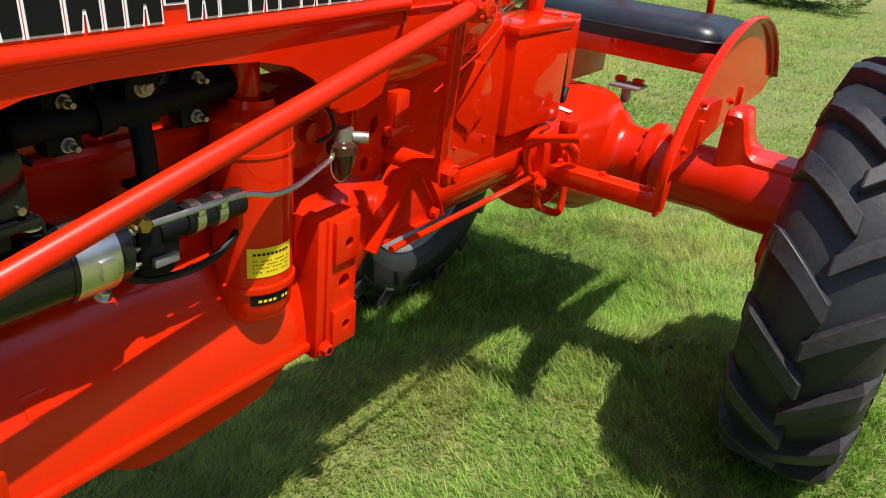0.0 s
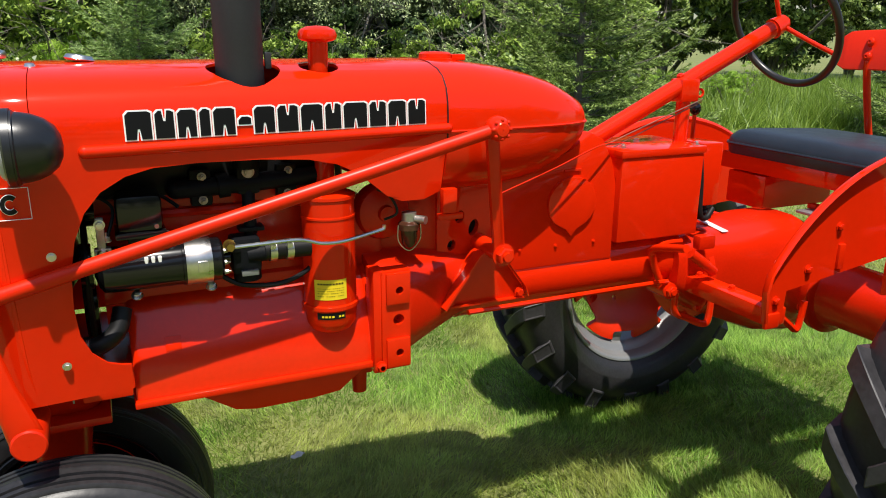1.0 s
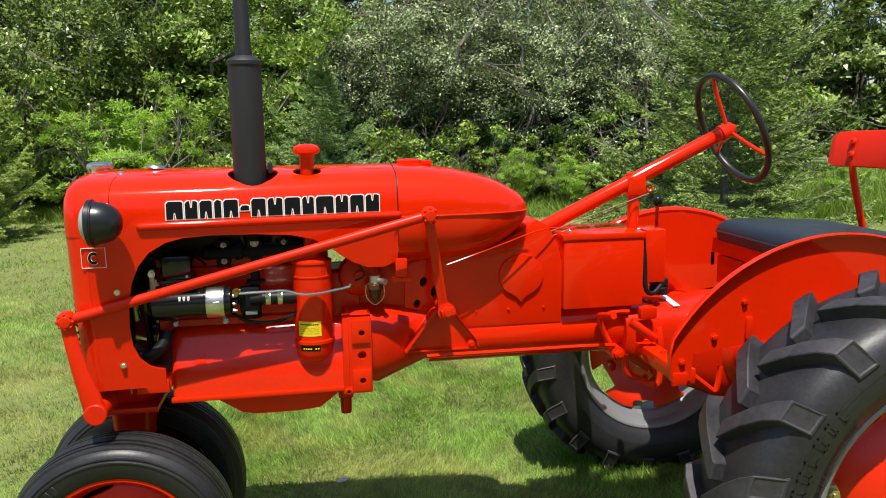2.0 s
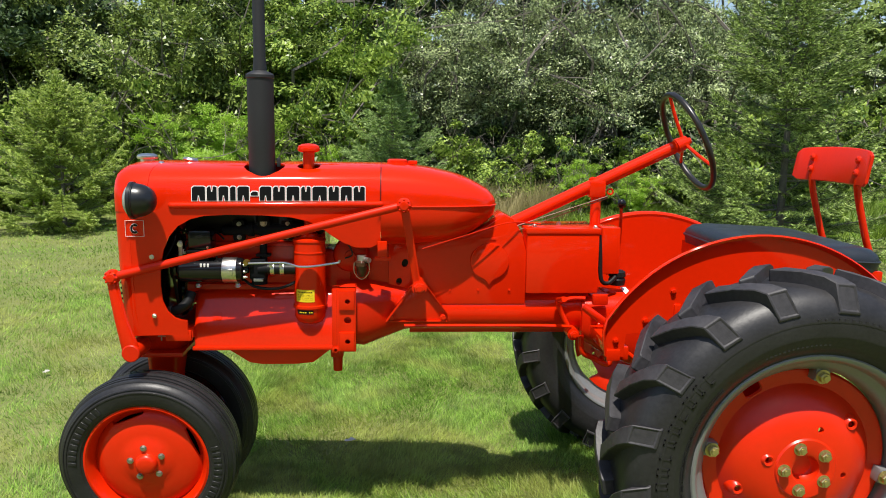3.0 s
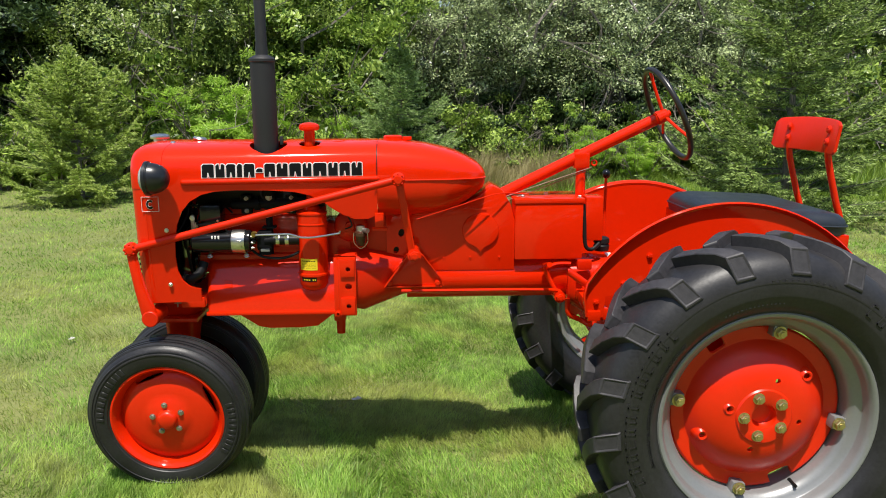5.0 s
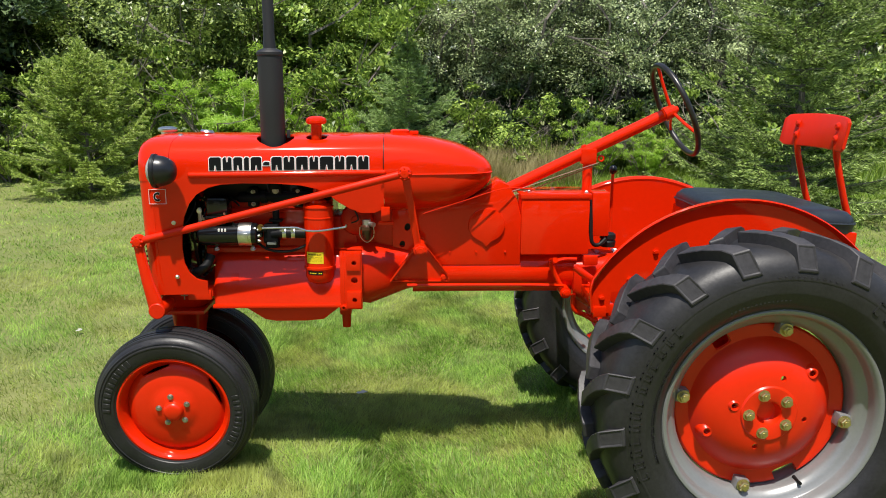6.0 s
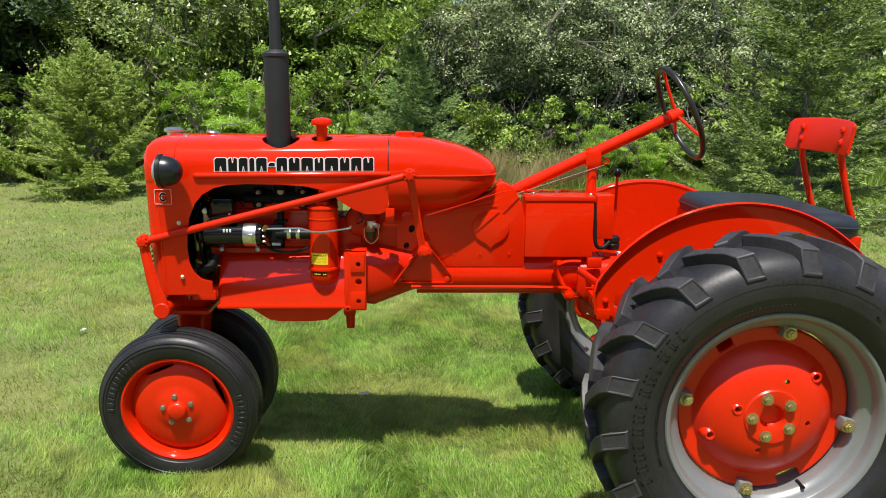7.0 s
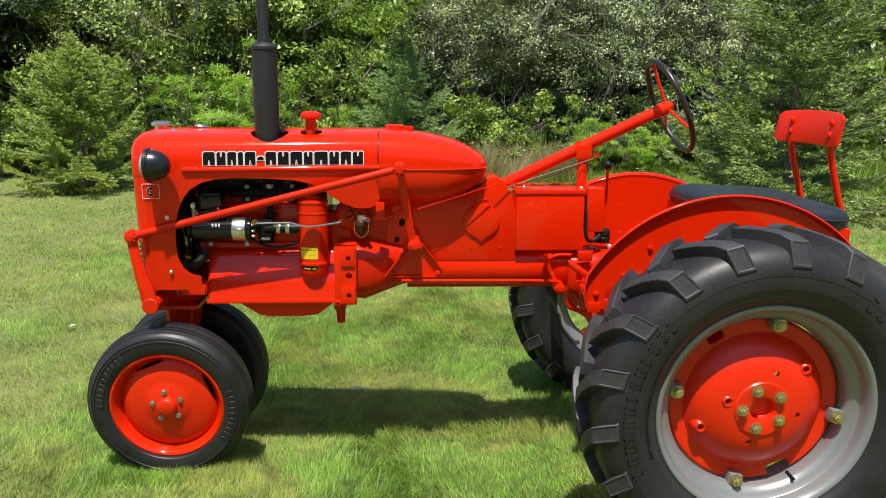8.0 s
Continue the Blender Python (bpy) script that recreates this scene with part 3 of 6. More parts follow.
# plain blocks where the maker's name stands: black, edged white
widths = [0.040, 0.030, 0.030, 0.017, 0.036, 0.022, 0.036, 0.037, 0.040, 0.030, 0.046, 0.033, 0.036, 0.036]
gap = (0.545 - sum(widths)) / 13
for sgn in (-1, 1):
    x = -1.736
    for k, w in enumerate(widths):
        lo, hi = (1.166, 1.211) if k != 5 else (1.182, 1.195)
        tilt = lambda u, z: (u, sgn * (half_w(u) * (1.004 if z < 1.18 else 1.004 - 0.012 * (z - 1.175) / 0.03) + 0.0012), z)
        for grow, mat, lift, nm in ((0.0024, WHITE, 0.0, "decal_edge"), (0.0, DECAL, 0.0012, "decal_block")):
            bm = bmesh.new()
            a, b, c_, d_ = x - grow, x + w + grow, lo - grow, hi + grow
            ch, mid = 0.006, (a + b) / 2
            shape = [(a, c_), (b, c_), (b, d_ - ch * 0.5), (b - ch, d_), (a + ch, d_), (a, d_ - ch)]
            if w > 0.028:
                nw, nd = 0.0042 - grow, 0.017 - grow
                if k % 2:
                    shape = shape[:4] + [(mid + nw, d_), (mid + nw * 0.4, d_ - nd), (mid - nw * 0.4, d_ - nd), (mid - nw, d_)] + shape[4:]
                else:
                    shape = shape[:1] + [(mid - nw, c_), (mid - nw * 0.4, c_ + nd), (mid + nw * 0.4, c_ + nd), (mid + nw, c_)] + shape[1:]
            add_plate(bm, shape, lambda u, z: Vector(tilt(u, z)) + Vector((0, sgn * lift, 0)), (0, sgn * 0.0008, 0))
            P(nm, bm, mat, hood, "black decal block edged in white" if lift else "white decal edge")
        x += w + gap
    # badge: a fine square frame round an open ring
    bm = bmesh.new()
    y = sgn * (half_w(-1.944) + 0.0005)
    for lo, hi in (((-1.944, 1.052), (-1.886, 1.0528)), ((-1.944, 1.1022), (-1.886, 1.103)), ((-1.944, 1.052), (-1.9432, 1.103)), ((-1.8868, 1.052), (-1.886, 1.103))):
        add_box(bm, (lo[0], min(y - sgn * 0.002, y + sgn * 0.0012), lo[1]), (hi[0], max(y - sgn * 0.002, y + sgn * 0.0012), hi[1]), 0, None, 1)
    P("badge_frame", bm, WHITE, hood)
    for r, t, mat, dy in ((0.012, 0.0048, WHITE, 0.002), (0.012, 0.0036, DECAL, 0.0032)):
        bm = bmesh.new()
        arc = [radians(a) for a in range(45, 316, 15)]
        out = [(-1.914 + (r + t) * math.cos(a) * 0.85, 1.077 + (r + t) * math.sin(a)) for a in arc] + [(-1.914 + (r - t) * math.cos(a) * 0.85, 1.077 + (r - t) * math.sin(a)) for a in arc[::-1]]
        add_plate(bm, out, lambda u, z: (u, y + sgn * dy, z), (0, sgn * 0.001, 0))
        P("badge_mark", bm, mat, hood)

# caps on the hood
bm = bmesh.new()
add_turned(bm, [(0.001, 0.030), (0.022, 0.029), (0.034, 0.024), (0.036, 0.018), (0.034, 0.012), (0.024, 0.010), (0.024, -0.01)], (-1.945, 0, 1.276), (0, 0, 1), 28)
P("radiator_cap", bm, STEEL, label="plated radiator cap")
bm = bmesh.new()
add_turned(bm, [(0.001, 0.020), (0.03, 0.019), (0.036, 0.015), (0.036, 0.006), (0.040, 0.005), (0.040, -0.004)], (-1.085, 0, 1.276), (0, 0, 1), 28)
add_box(bm, (-1.048, -0.012, 1.276), (-1.015, 0.012, 1.290), 0.003)
P("fuel_cap", bm, RED, label="red fuel cap")
bm = bmesh.new()
add_turned(bm, [(0.001, 0.012), (0.022, 0.010), (0.026, 0.004), (0.022, 0.0)], (-1.795, -0.02, 1.283), (0.15, 0, 1), 20)
P("gauge_cap", bm, STEEL)
bm = bmesh.new()
add_turned(bm, [(0.001, 0.006), (0.007, 0.005), (0.009, 0.0)], (-1.87, -0.10, 1.278), (0, -0.1, 1), 12)
P("bolt", bm, STEEL)

# fuel tank, the rear of the hood
bm = bmesh.new()
rings = []
for x, zt, zb, w in ((-1.139, 1.283, 1.000, 0.199), (-1.05, 1.278, 1.000, 0.197), (-0.97, 1.268, 1.004, 0.192), (-0.90, 1.253, 1.015, 0.185), (-0.85, 1.238, 1.033, 0.175), (-0.81, 1.219, 1.055, 0.160), (-0.775, 1.200, 1.080, 0.141),
                     (-0.755, 1.181, 1.100, 0.116), (-0.745, 1.165, 1.120, 0.085), (-0.741, 1.152, 1.135, 0.05)):
    seam = 1.145
    ring = []
    for k in range(40):
        a = 2 * math.pi * k / 40
        cy, cz = math.cos(a), math.sin(a)
        e = 0.62
        h = (zt - seam) if cz > 0 else (seam - zb)
        ring.append((x, -w * math.copysign(abs(cy) ** e, cy), seam + h * math.copysign(abs(cz) ** (e + 0.12), cz)))
    rings.append(ring)
loft(bm, rings)
tank = P("fuel_tank", bm, RED, label="red fuel tank with a rounded rear end", sharp=30)
bm = bmesh.new()
rings = []
for sgn in (-1, 1):
    line = [(-1.139, 0.199), (-1.05, 0.197), (-0.97, 0.192), (-0.90, 0.186), (-0.85, 0.177), (-0.81, 0.163), (-0.775, 0.143), (-0.755, 0.116), (-0.745, 0.085)]
    add_tube(bm, [(x, sgn * w, 1.145) for x, w in line], 0.0035, 6, 2)
P("seam", bm, RED, tank)
bm = bmesh.new()
ring = hood_ring(-1.139)
n = len(TOP) * 2 - 1
loft(bm, [[(x + d, y * s, 1.13 + (z - 1.13) * s2) for x, y, z in ring[:n]] for d, s, s2 in ((-0.0014, 1.003, 1.003), (0.0016, 1.003, 1.003))], False, False)
P("welt", bm, WIRE, tank, "thin dark welt at the hood joint")

# headlamp pair
for sgn in (-1, 1):
    c = Vector((-1.878, sgn * 0.322, 1.172))
    bm = bmesh.new()
    prof = [(0.052, -0.022), (0.0555, -0.020), (0.0555, -0.010), (0.0525, -0.008), (0.0518, 0.0), (0.049, 0.014), (0.042, 0.030), (0.031, 0.043), (0.017, 0.050), (0.001, 0.052)]
    add_turned(bm, prof, c, (1, 0, 0), 36)
    lamp = P("headlamp", bm, LAMP, label="round black headlamp")
    bm = bmesh.new()
    add_turned(bm, [(0.001, -0.046), (0.018, -0.0445), (0.034, -0.0395), (0.046, -0.031), (0.0525, -0.021)], c, (1, 0, 0), 36)
    P("lens", bm, LENS, lamp, "clear ribbed lamp glass")
    bm = bmesh.new()
    add_turned(bm, [(0.0525, -0.026), (0.058, -0.023), (0.058, -0.013), (0.0525, -0.013)], c, (1, 0, 0), 36)
    P("bezel", bm, LAMP, lamp)
    bm = bmesh.new()
    add_tube(bm, [c + Vector((0.0, -sgn * 0.05, -0.02)), (-1.875, sgn * 0.262, 1.150), (-1.875, sgn * 0.235, 1.150)], 0.010, 8, 3)
    P("bracket", bm, BLACK, lamp)

# muffler and stack
bm = bmesh.new()
m0 = (-1.531, -0.142, 0)
add_turned(bm, [(0.024, 1.10), (0.024, 1.20), (0.042, 1.215), (0.043, 1.225), (0.043, 1.555), (0.046, 1.557), (0.046, 1.566), (0.040, 1.572), (0.0225, 1.580)], m0, (0, 0, 1), 36)
muffler = P("muffler", bm, MUFFLER, label="dull black upright exhaust muffler")
bm = bmesh.new()
add_turned(bm, [(0.0225, 1.574), (0.0215, 1.60), (0.0195, 1.62), (0.0195, 2.02), (0.017, 2.02), (0.017, 1.7)], m0, (0, 0, 1), 28)
P("stack_pipe", bm, MUFFLER, muffler)
bm = bmesh.new()
add_box(bm, (-1.484, -0.140, 1.27), (-1.472, -0.128, 1.30), 0.003)
P("clamp_bolt", bm, MUFFLER, muffler)

# air cleaner with its intake pipe and cap
bm = bmesh.new()
a0 = (-1.379, -0.150, 0)
add_turned(bm, [(0.001, 0.742), (0.03, 0.744), (0.044, 0.752), (0.052, 0.768), (0.053, 0.798), (0.057, 0.800), (0.057, 0.808), (0.0535, 0.810), (0.0535, 0.985), (0.055, 0.986), (0.055, 0.990), (0.0535, 0.991), (0.0535, 1.022), (0.056, 1.024), (0.056, 1.030), (0.048, 1.034), (0.030, 1.040), (0.028, 1.05)], a0, (0, 0, 1), 40)
cleaner = P("air_cleaner", bm, RED, label="red oil-bath air cleaner canister")
bm = bmesh.new()
add_tube(bm, [(-1.379, -0.142, 1.035), (-1.379, -0.130, 1.15), (-1.381, -0.124, 1.20), (-1.380, -0.123, 1.335)], 0.0195, 16, 5)
P("intake_pipe", bm, RED, cleaner)
bm = bmesh.new()
add_turned(bm, [(0.018, 1.318), (0.03, 1.320), (0.0365, 1.324), (0.0375, 1.331), (0.034, 1.340), (0.022, 1.346), (0.001, 1.348)], (-1.380, -0.123, 0), (0, 0, 1), 32)
P("intake_cap", bm, RED, cleaner, "mushroom-shaped red intake cap")
for z0, z1, half, mat, nm in ((0.824, 0.866, 0.62, YELLOW, "sticker"), (0.782, 0.796, 0.55, DECAL, "sticker")):
    bm = bmesh.new()
    r = 0.0543 if z0 > 0.8 else 0.0536
    ang = [-math.pi / 2 - 0.25 + half * (k / 6 - 1) for k in range(13)]
    loft(bm, [[(a0[0] + r * math.cos(a), a0[1] + r * math.sin(a), z) for a in ang] for z in (z0, z1)], False, False)
    P(nm, bm, mat, cleaner, "yellow service sticker" if z0 > 0.8 else "small dark sticker with yellow marks")
for k, (z, h, n, mat) in enumerate([(0.8575, 0.0035, 9, DECAL), (0.848, 0.0010, 14, DECAL), (0.843, 0.0010, 14, DECAL), (0.838, 0.0010, 14, DECAL), (0.832, 0.0010, 12, DECAL), (0.7885, 0.004, 8, YELLOW)]):
    bm = bmesh.new()
    for i in range(n):
        if (i * 7 + k) % 5 == 0 and k:
            continue
        am = -math.pi / 2 - 0.25 + (i + 0.5) / n * 1.0 - 0.5
        ww = 0.34 / n
        r = 0.0549
        loft(bm, [[(a0[0] + r * math.cos(am + s * ww), a0[1] + r * math.sin(am + s * ww), zz) for s in (-1, 0, 1)] for zz in (z - h / 2, z + h / 2)], False, False)
    P("sticker_print", bm, mat, cleaner)

# -- engine --
bm = bmesh.new()
prof = [(0.096, 0.80), (0.096, 0.838), (0.104, 0.842), (0.106, 0.852), (0.104, 0.866), (0.096, 0.872), (0.096, 0.996), (0.110, 1.000), (0.112, 1.007), (0.108, 1.014), (0.096, 1.016), (0.096, 1.105)]
loft(bm, [[(x, -y, z) for y, z in prof] + [(x, y, z) for y, z in prof[::-1]] for x in (-1.80, -1.332)])
engine = P("engine_block", bm, RED_CAST, label="dark red cast engine block")
bm = bmesh.new()
add_box(bm, (-1.352, -0.092, 0.80), (-1.245, 0.092, 0.982), 0.014)
P("rear_block", bm, RED_CAST, engine)
# head coloured black to stand for the dark void between manifold and hood
bm = bmesh.new()
add_box(bm, (-1.80, -0.108, 1.040), (-1.335, 0.124, 1.215), 0.012)
P("cylinder_head", bm, WIRE, engine, "cylinder head, coloured black for the shade under the hood")
# lower block with a rounded shoulder
bm = bmesh.new()
prof = [(0.178, 0.664), (0.177, 0.692), (0.172, 0.720), (0.165, 0.746), (0.155, 0.771), (0.144, 0.794), (0.134, 0.815), (0.125, 0.833), (0.115, 0.843), (0.098, 0.853), (0.072, 0.861), (0.045, 0.866)]
prof = [(-y, z) for y, z in prof] + prof[::-1]
loft(bm, [[(x, y * s, 0.664 + (z - 0.664) * s) for y, z in prof] for x, s in ((-1.766, 0.965), (-1.762, 0.985), (-1.752, 1.0), (-1.32, 1.0), (-1.304, 1.0), (-1.300, 1.02), (-1.292, 1.02))])
P("crankcase", bm, RED_SATIN, engine, "smooth red lower engine block")
bm = bmesh.new()
add_box(bm, (-1.770, -0.188, 0.655), (-1.292, 0.188, 0.668), 0.003)
P("sump_flange", bm, RED, engine)
bm = bmesh.new()
add_box(bm, (-1.706, -0.006, -0.015), (-1.676, 0.004, 0.015), 0.003, Matrix.Translation((0, -0.1530, 0.764)) @ Matrix.Rotation(radians(-22), 4, 'X'))
P("cover_pad", bm, RED, engine)
bm = bmesh.new()
out = [(-1.66, 0.656), (-1.585, 0.607), (-1.545, 0.590), (-1.43, 0.586), (-1.37, 0.606), (-1.305, 0.656)]
loft(bm, [[(x, y, z if abs(y) < 0.15 else max(z, 0.60)) for x, z in out] for y in (-0.165, -0.12, 0.12, 0.165)])
pan = P("oil_pan", bm, RED, engine, "red pressed oil pan")
bm = bmesh.new()
hex_bolt(bm, (-1.47, -0.06, 0.588), (0, 0, -1), 0.012, 0.012, 0)
P("drain_plug", bm, RED, pan)
# manifold: dark casting along the head
bm = bmesh.new()
add_tube(bm, [(-1.66, -0.130, 1.056), (-1.60, -0.136, 1.058), (-1.50, -0.138, 1.062), (-1.40, -0.130, 1.066)], 0.0175, 12, 4)
add_rod(bm, (-1.585, -0.137, 1.058), (-1.565, -0.137, 1.060), 0.023, seg=14)
add_ball(bm, (-1.66, -0.130, 1.056), 0.0178, u=12, v=8)
add_ball(bm, (-1.40, -0.130, 1.066), 0.0178, u=12, v=8)
manifold = P("manifold", bm, MANIFOLD, engine, "dark cast-iron manifold")
for x in (-1.615, -1.455):
    bm = bmesh.new()
    add_box(bm, (x - 0.020, -0.140, 1.022), (x + 0.020, -0.112, 1.092), 0.007)
    P("manifold_flange", bm, MANIFOLD, manifold)
bm = bmesh.new()
add_box(bm, (-1.552, -0.152, 1.040), (-1.508, -0.120, 1.104), 0.008)
P("manifold_flange", bm, MANIFOLD, manifold)
bm = bmesh.new()
add_tube(bm, [(-1.530, -0.138, 1.05), (-1.532, -0.150, 1.01), (-1.532, -0.152, 0.965)], 0.0125, 12, 4)
add_box(bm, (-1.556, -0.170, 0.972), (-1.508, -0.134, 0.981), 0.003)
P("intake_riser", bm, MANIFOLD, manifold)
bm = bmesh.new()
add_tube(bm, [(-1.531, -0.142, 1.09), (-1.531, -0.142, 1.20)], 0.026, 14, 0)
P("exhaust_riser", bm, MANIFOLD, manifold)
for x, z, r in ((-1.613, 1.078, 0.0088), (-1.613, 1.034, 0.0088), (-1.530, 1.084, 0.0125), (-1.452, 1.080, 0.0085), (-1.455, 1.036, 0.0085)):
    bm = bmesh.new()
    yy = -0.152 if r > 0.012 else -0.140
    hex_bolt(bm, (x, yy, z), (0, -1, 0), r * 0.72, 0.008, 0.012 if r < 0.012 else 0.004)
    P("manifold_nut", bm, STUD, manifold, "plated nut on a stud")
# fan, pulley and belt behind the shell
bm = bmesh.new()
add_turned(bm, [(0.03, -0.01), (0.075, -0.012), (0.078, -0.003), (0.07, 0.0), (0.078, 0.003), (0.075, 0.012), (0.03, 0.01)], (-1.825, -0.02, 0.83), (1, 0, 0), 32)
P("crank_pulley", bm, BLACK, engine)
bm = bmesh.new()
add_turned(bm, [(0.012, -0.01), (0.040, -0.010), (0.042, -0.003), (0.036, 0.0), (0.042, 0.003), (0.040, 0.010), (0.012, 0.01)], (-1.822, -0.155, 0.935), (1, 0, 0), 28)
P("generator_pulley", bm, BLACK, engine)
bm = bmesh.new()
add_tube(bm, [(-1.822, -0.195, 0.94), (-1.824, -0.13, 0.80), (-1.825, -0.06, 0.755), (-1.825, 0.04, 0.79), (-1.825, 0.03, 1.0), (-1.822, -0.12, 0.975), (-1.822, -0.18, 0.965), (-1.822, -0.195, 0.94)], 0.006, 6, 6)
P("fan_belt", bm, WIRE, engine)
bm = bmesh.new()
for k in range(4):
    m = Matrix.Translation((-1.85, 0, 1.0)) @ Matrix.Rotation(radians(90 * k + 20), 4, 'X') @ Matrix.Rotation(radians(25), 4, 'Z')
    add_box(bm, (-0.003, -0.035, 0.02), (0.003, 0.035, 0.16), 0.002, m)
add_rod(bm, (-1.865, 0, 1.0), (-1.80, 0, 1.0), 0.028)
P("fan", bm, BLACK, engine)
bm = bmesh.new()
add_box(bm, (-1.925, -0.19, 0.74), (-1.872, 0.19, 1.20), 0.006)
P("radiator", bm, BLACK, engine, "black radiator core")
# lower radiator hose
bm = bmesh.new()
add_tube(bm, [(-1.845, -0.185, 0.792), (-1.815, -0.190, 0.796), (-1.785, -0.180, 0.815), (-1.772, -0.16, 0.85)], 0.017, 12, 6)
hose = P("radiator_hose", bm, WIRE, engine, "black rubber hose")
bm = bmesh.new()
add_rod(bm, (-1.838, -0.186, 0.793), (-1.828, -0.188, 0.794), 0.0195, seg=16)
P("hose_clamp", bm, STEEL, hose)
# generator with a cut-out box on it
bm = bmesh.new()
g0 = (-1.800, -0.178, 0.930)
add_turned(bm, [(0.010, -0.01), (0.030, -0.004), (0.040, 0.004), (0.041, 0.012), (0.041, 0.135), (0.0425, 0.136), (0.0425, 0.140), (0.041, 0.141)], g0, (1, 0, 0), 36)
generator = P("generator", bm, BLACK, engine, "glossy black generator with silver band")
bm = bmesh.new()
add_turned(bm, [(0.0425, 0.141), (0.0428, 0.142), (0.0428, 0.186), (0.0425, 0.187)], g0, (1, 0, 0), 36)
add_box(bm, (-1.640, -0.226, 0.918), (-1.622, -0.218, 0.940), 0.003)
P("band", bm, STEEL, generator, "bright plated generator band")
bm = bmesh.new()
add_turned(bm, [(0.0425, 0.187), (0.041, 0.190), (0.040, 0.203), (0.034, 0.208), (0.014, 0.210), (0.012, 0.222), (0.001, 0.224)], g0, (1, 0, 0), 36)
P("end_cap", bm, BLACK, generator)
for k, dz in enumerate((0.018, -0.004, -0.022)):
    bm = bmesh.new()
    hex_bolt(bm, (-1.592, -0.178 - 0.02, 0.930 + dz), (1, 0, 0), 0.0045, 0.006, 0.006)
    P("stud", bm, STUD, generator)
for dx in (0, 0.014, 0.028):
    bm = bmesh.new()
    add_box(bm, (-1.728 + dx * 0.8, -0.2160, 0.944), (-1.7215 + dx * 0.8, -0.2105, 0.956), 0.001, Matrix.Identity(4), 1)
    P("label_bar", bm, WHITE, generator)
bm = bmesh.new()
add_box(bm, (-1.766, -0.212, 1.000), (-1.690, -0.130, 1.066), 0.013)
box = P("cutout_box", bm, BLACK, engine, "black electrical box on the generator")
bm = bmesh.new()
add_box(bm, (-1.770, -0.214, 0.990), (-1.686, -0.134, 1.001), 0.003)
P("box_base", bm, BLACK, box)
bm = bmesh.new()
add_box(bm, (-1.750, -0.195, 0.962), (-1.706, -0.150, 0.990), 0.004)
P("box_foot", bm, WIRE, box)
bm = bmesh.new()
add_rod(bm, (-1.702, -0.2115, 1.010), (-1.702, -0.2150, 1.010), 0.004, seg=10)
P("screw", bm, STEEL, box)
for pts, r in (([(-1.700, -0.19, 0.985), (-1.683, -0.20, 0.995), (-1.678, -0.195, 0.965), (-1.70, -0.185, 0.955)], 0.0025),
               ([(-1.80, -0.16, 1.065), (-1.77, -0.17, 1.04), (-1.78, -0.19, 1.0), (-1.79, -0.19, 0.975)], 0.003),
               ([(-1.83, -0.14, 1.06), (-1.78, -0.15, 1.055), (-1.74, -0.15, 1.06), (-1.69, -0.14, 1.05), (-1.66, -0.16, 1.03)], 0.0035),
               ([(-1.605, -0.16, 0.90), (-1.56, -0.175, 0.872), (-1.49, -0.180, 0.866), (-1.44, -0.176, 0.880), (-1.41, -0.165, 0.900)], 0.0050)):
    bm = bmesh.new()
    add_tube(bm, pts, r, 8, 6)
    P("cable", bm, WIRE, engine, "black insulated cable")
for p in ((-1.785, -0.190, 0.985), (-1.785, -0.190, 0.960), (-1.69, -0.20, 0.985)):
    bm = bmesh.new()
    hex_bolt(bm, p, (0, 0, 1), 0.007, 0.008, 0.008)
    P("terminal", bm, STEEL, engine)
bm = bmesh.new()
add_box(bm, (-1.800, -0.200, 0.955), (-1.786, -0.188, 1.030), 0.004)
add_box(bm, (-1.806, -0.202, 0.962), (-1.778, -0.186, 0.976), 0.003)
bar = P("adjusting_bar", bm, STUD, engine, "plated belt adjusting bar")
for z in (1.018, 0.968):
    bm = bmesh.new()
    hex_bolt(bm, (-1.793, -0.200, z), (0, -1, 0), 0.007, 0.007, 0.004)
    P("bolt", bm, STEEL, bar)
for x in (-1.745, -1.615):
    bm = bmesh.new()
    hex_bolt(bm, (x, -0.176, 0.875), (0, -0.6, 1), 0.008, 0.008, 0.003)
    P("bolt", bm, STEEL, engine)
# carburettor, elbow, clamps and the fuel line
bm = bmesh.new()
add_box(bm, (-1.575, -0.190, 0.895), (-1.520, -0.130, 0.965), 0.010)
add_rod(bm, (-1.545, -0.165, 0.905), (-1.545, -0.165, 0.880), 0.026, seg=18)
add_rod(bm, (-1.545, -0.178, 0.930), (-1.500, -0.182, 0.933), 0.016, seg=16)
add_box(bm, (-1.580, -0.200, 0.942), (-1.560, -0.180, 0.958), 0.003)
carb = P("carburettor", bm, MANIFOLD, engine, "dark cast carburettor")
bm = bmesh.new()
add_rod(bm, (-1.515, -0.182, 0.934), (-1.425, -0.176, 0.932), 0.018, seg=18)
P("intake_hose", bm, WIRE, carb, "black rubber intake hose")
for x in (-1.506, -1.474):
    bm = bmesh.new()
    add_rod(bm, (x, -0.181, 0.934), (x + 0.013, -0.180, 0.934), 0.0205, seg=18)
    add_box(bm, (x, -0.205, 0.942), (x + 0.011, -0.19, 0.952), 0.002)
    P("hose_clamp", bm, STEEL, carb, "plated hose clamp")
bm = bmesh.new()
hex_bolt(bm, (-1.580, -0.195, 0.957), (0, -1, 0), 0.009, 0.018, 0)
P("fitting", bm, BRASS, carb, "brass fitting")
bm = bmesh.new()
add_box(bm, (-1.560, -0.196, 0.893), (-1.528, -0.188, 0.904), 0.002)
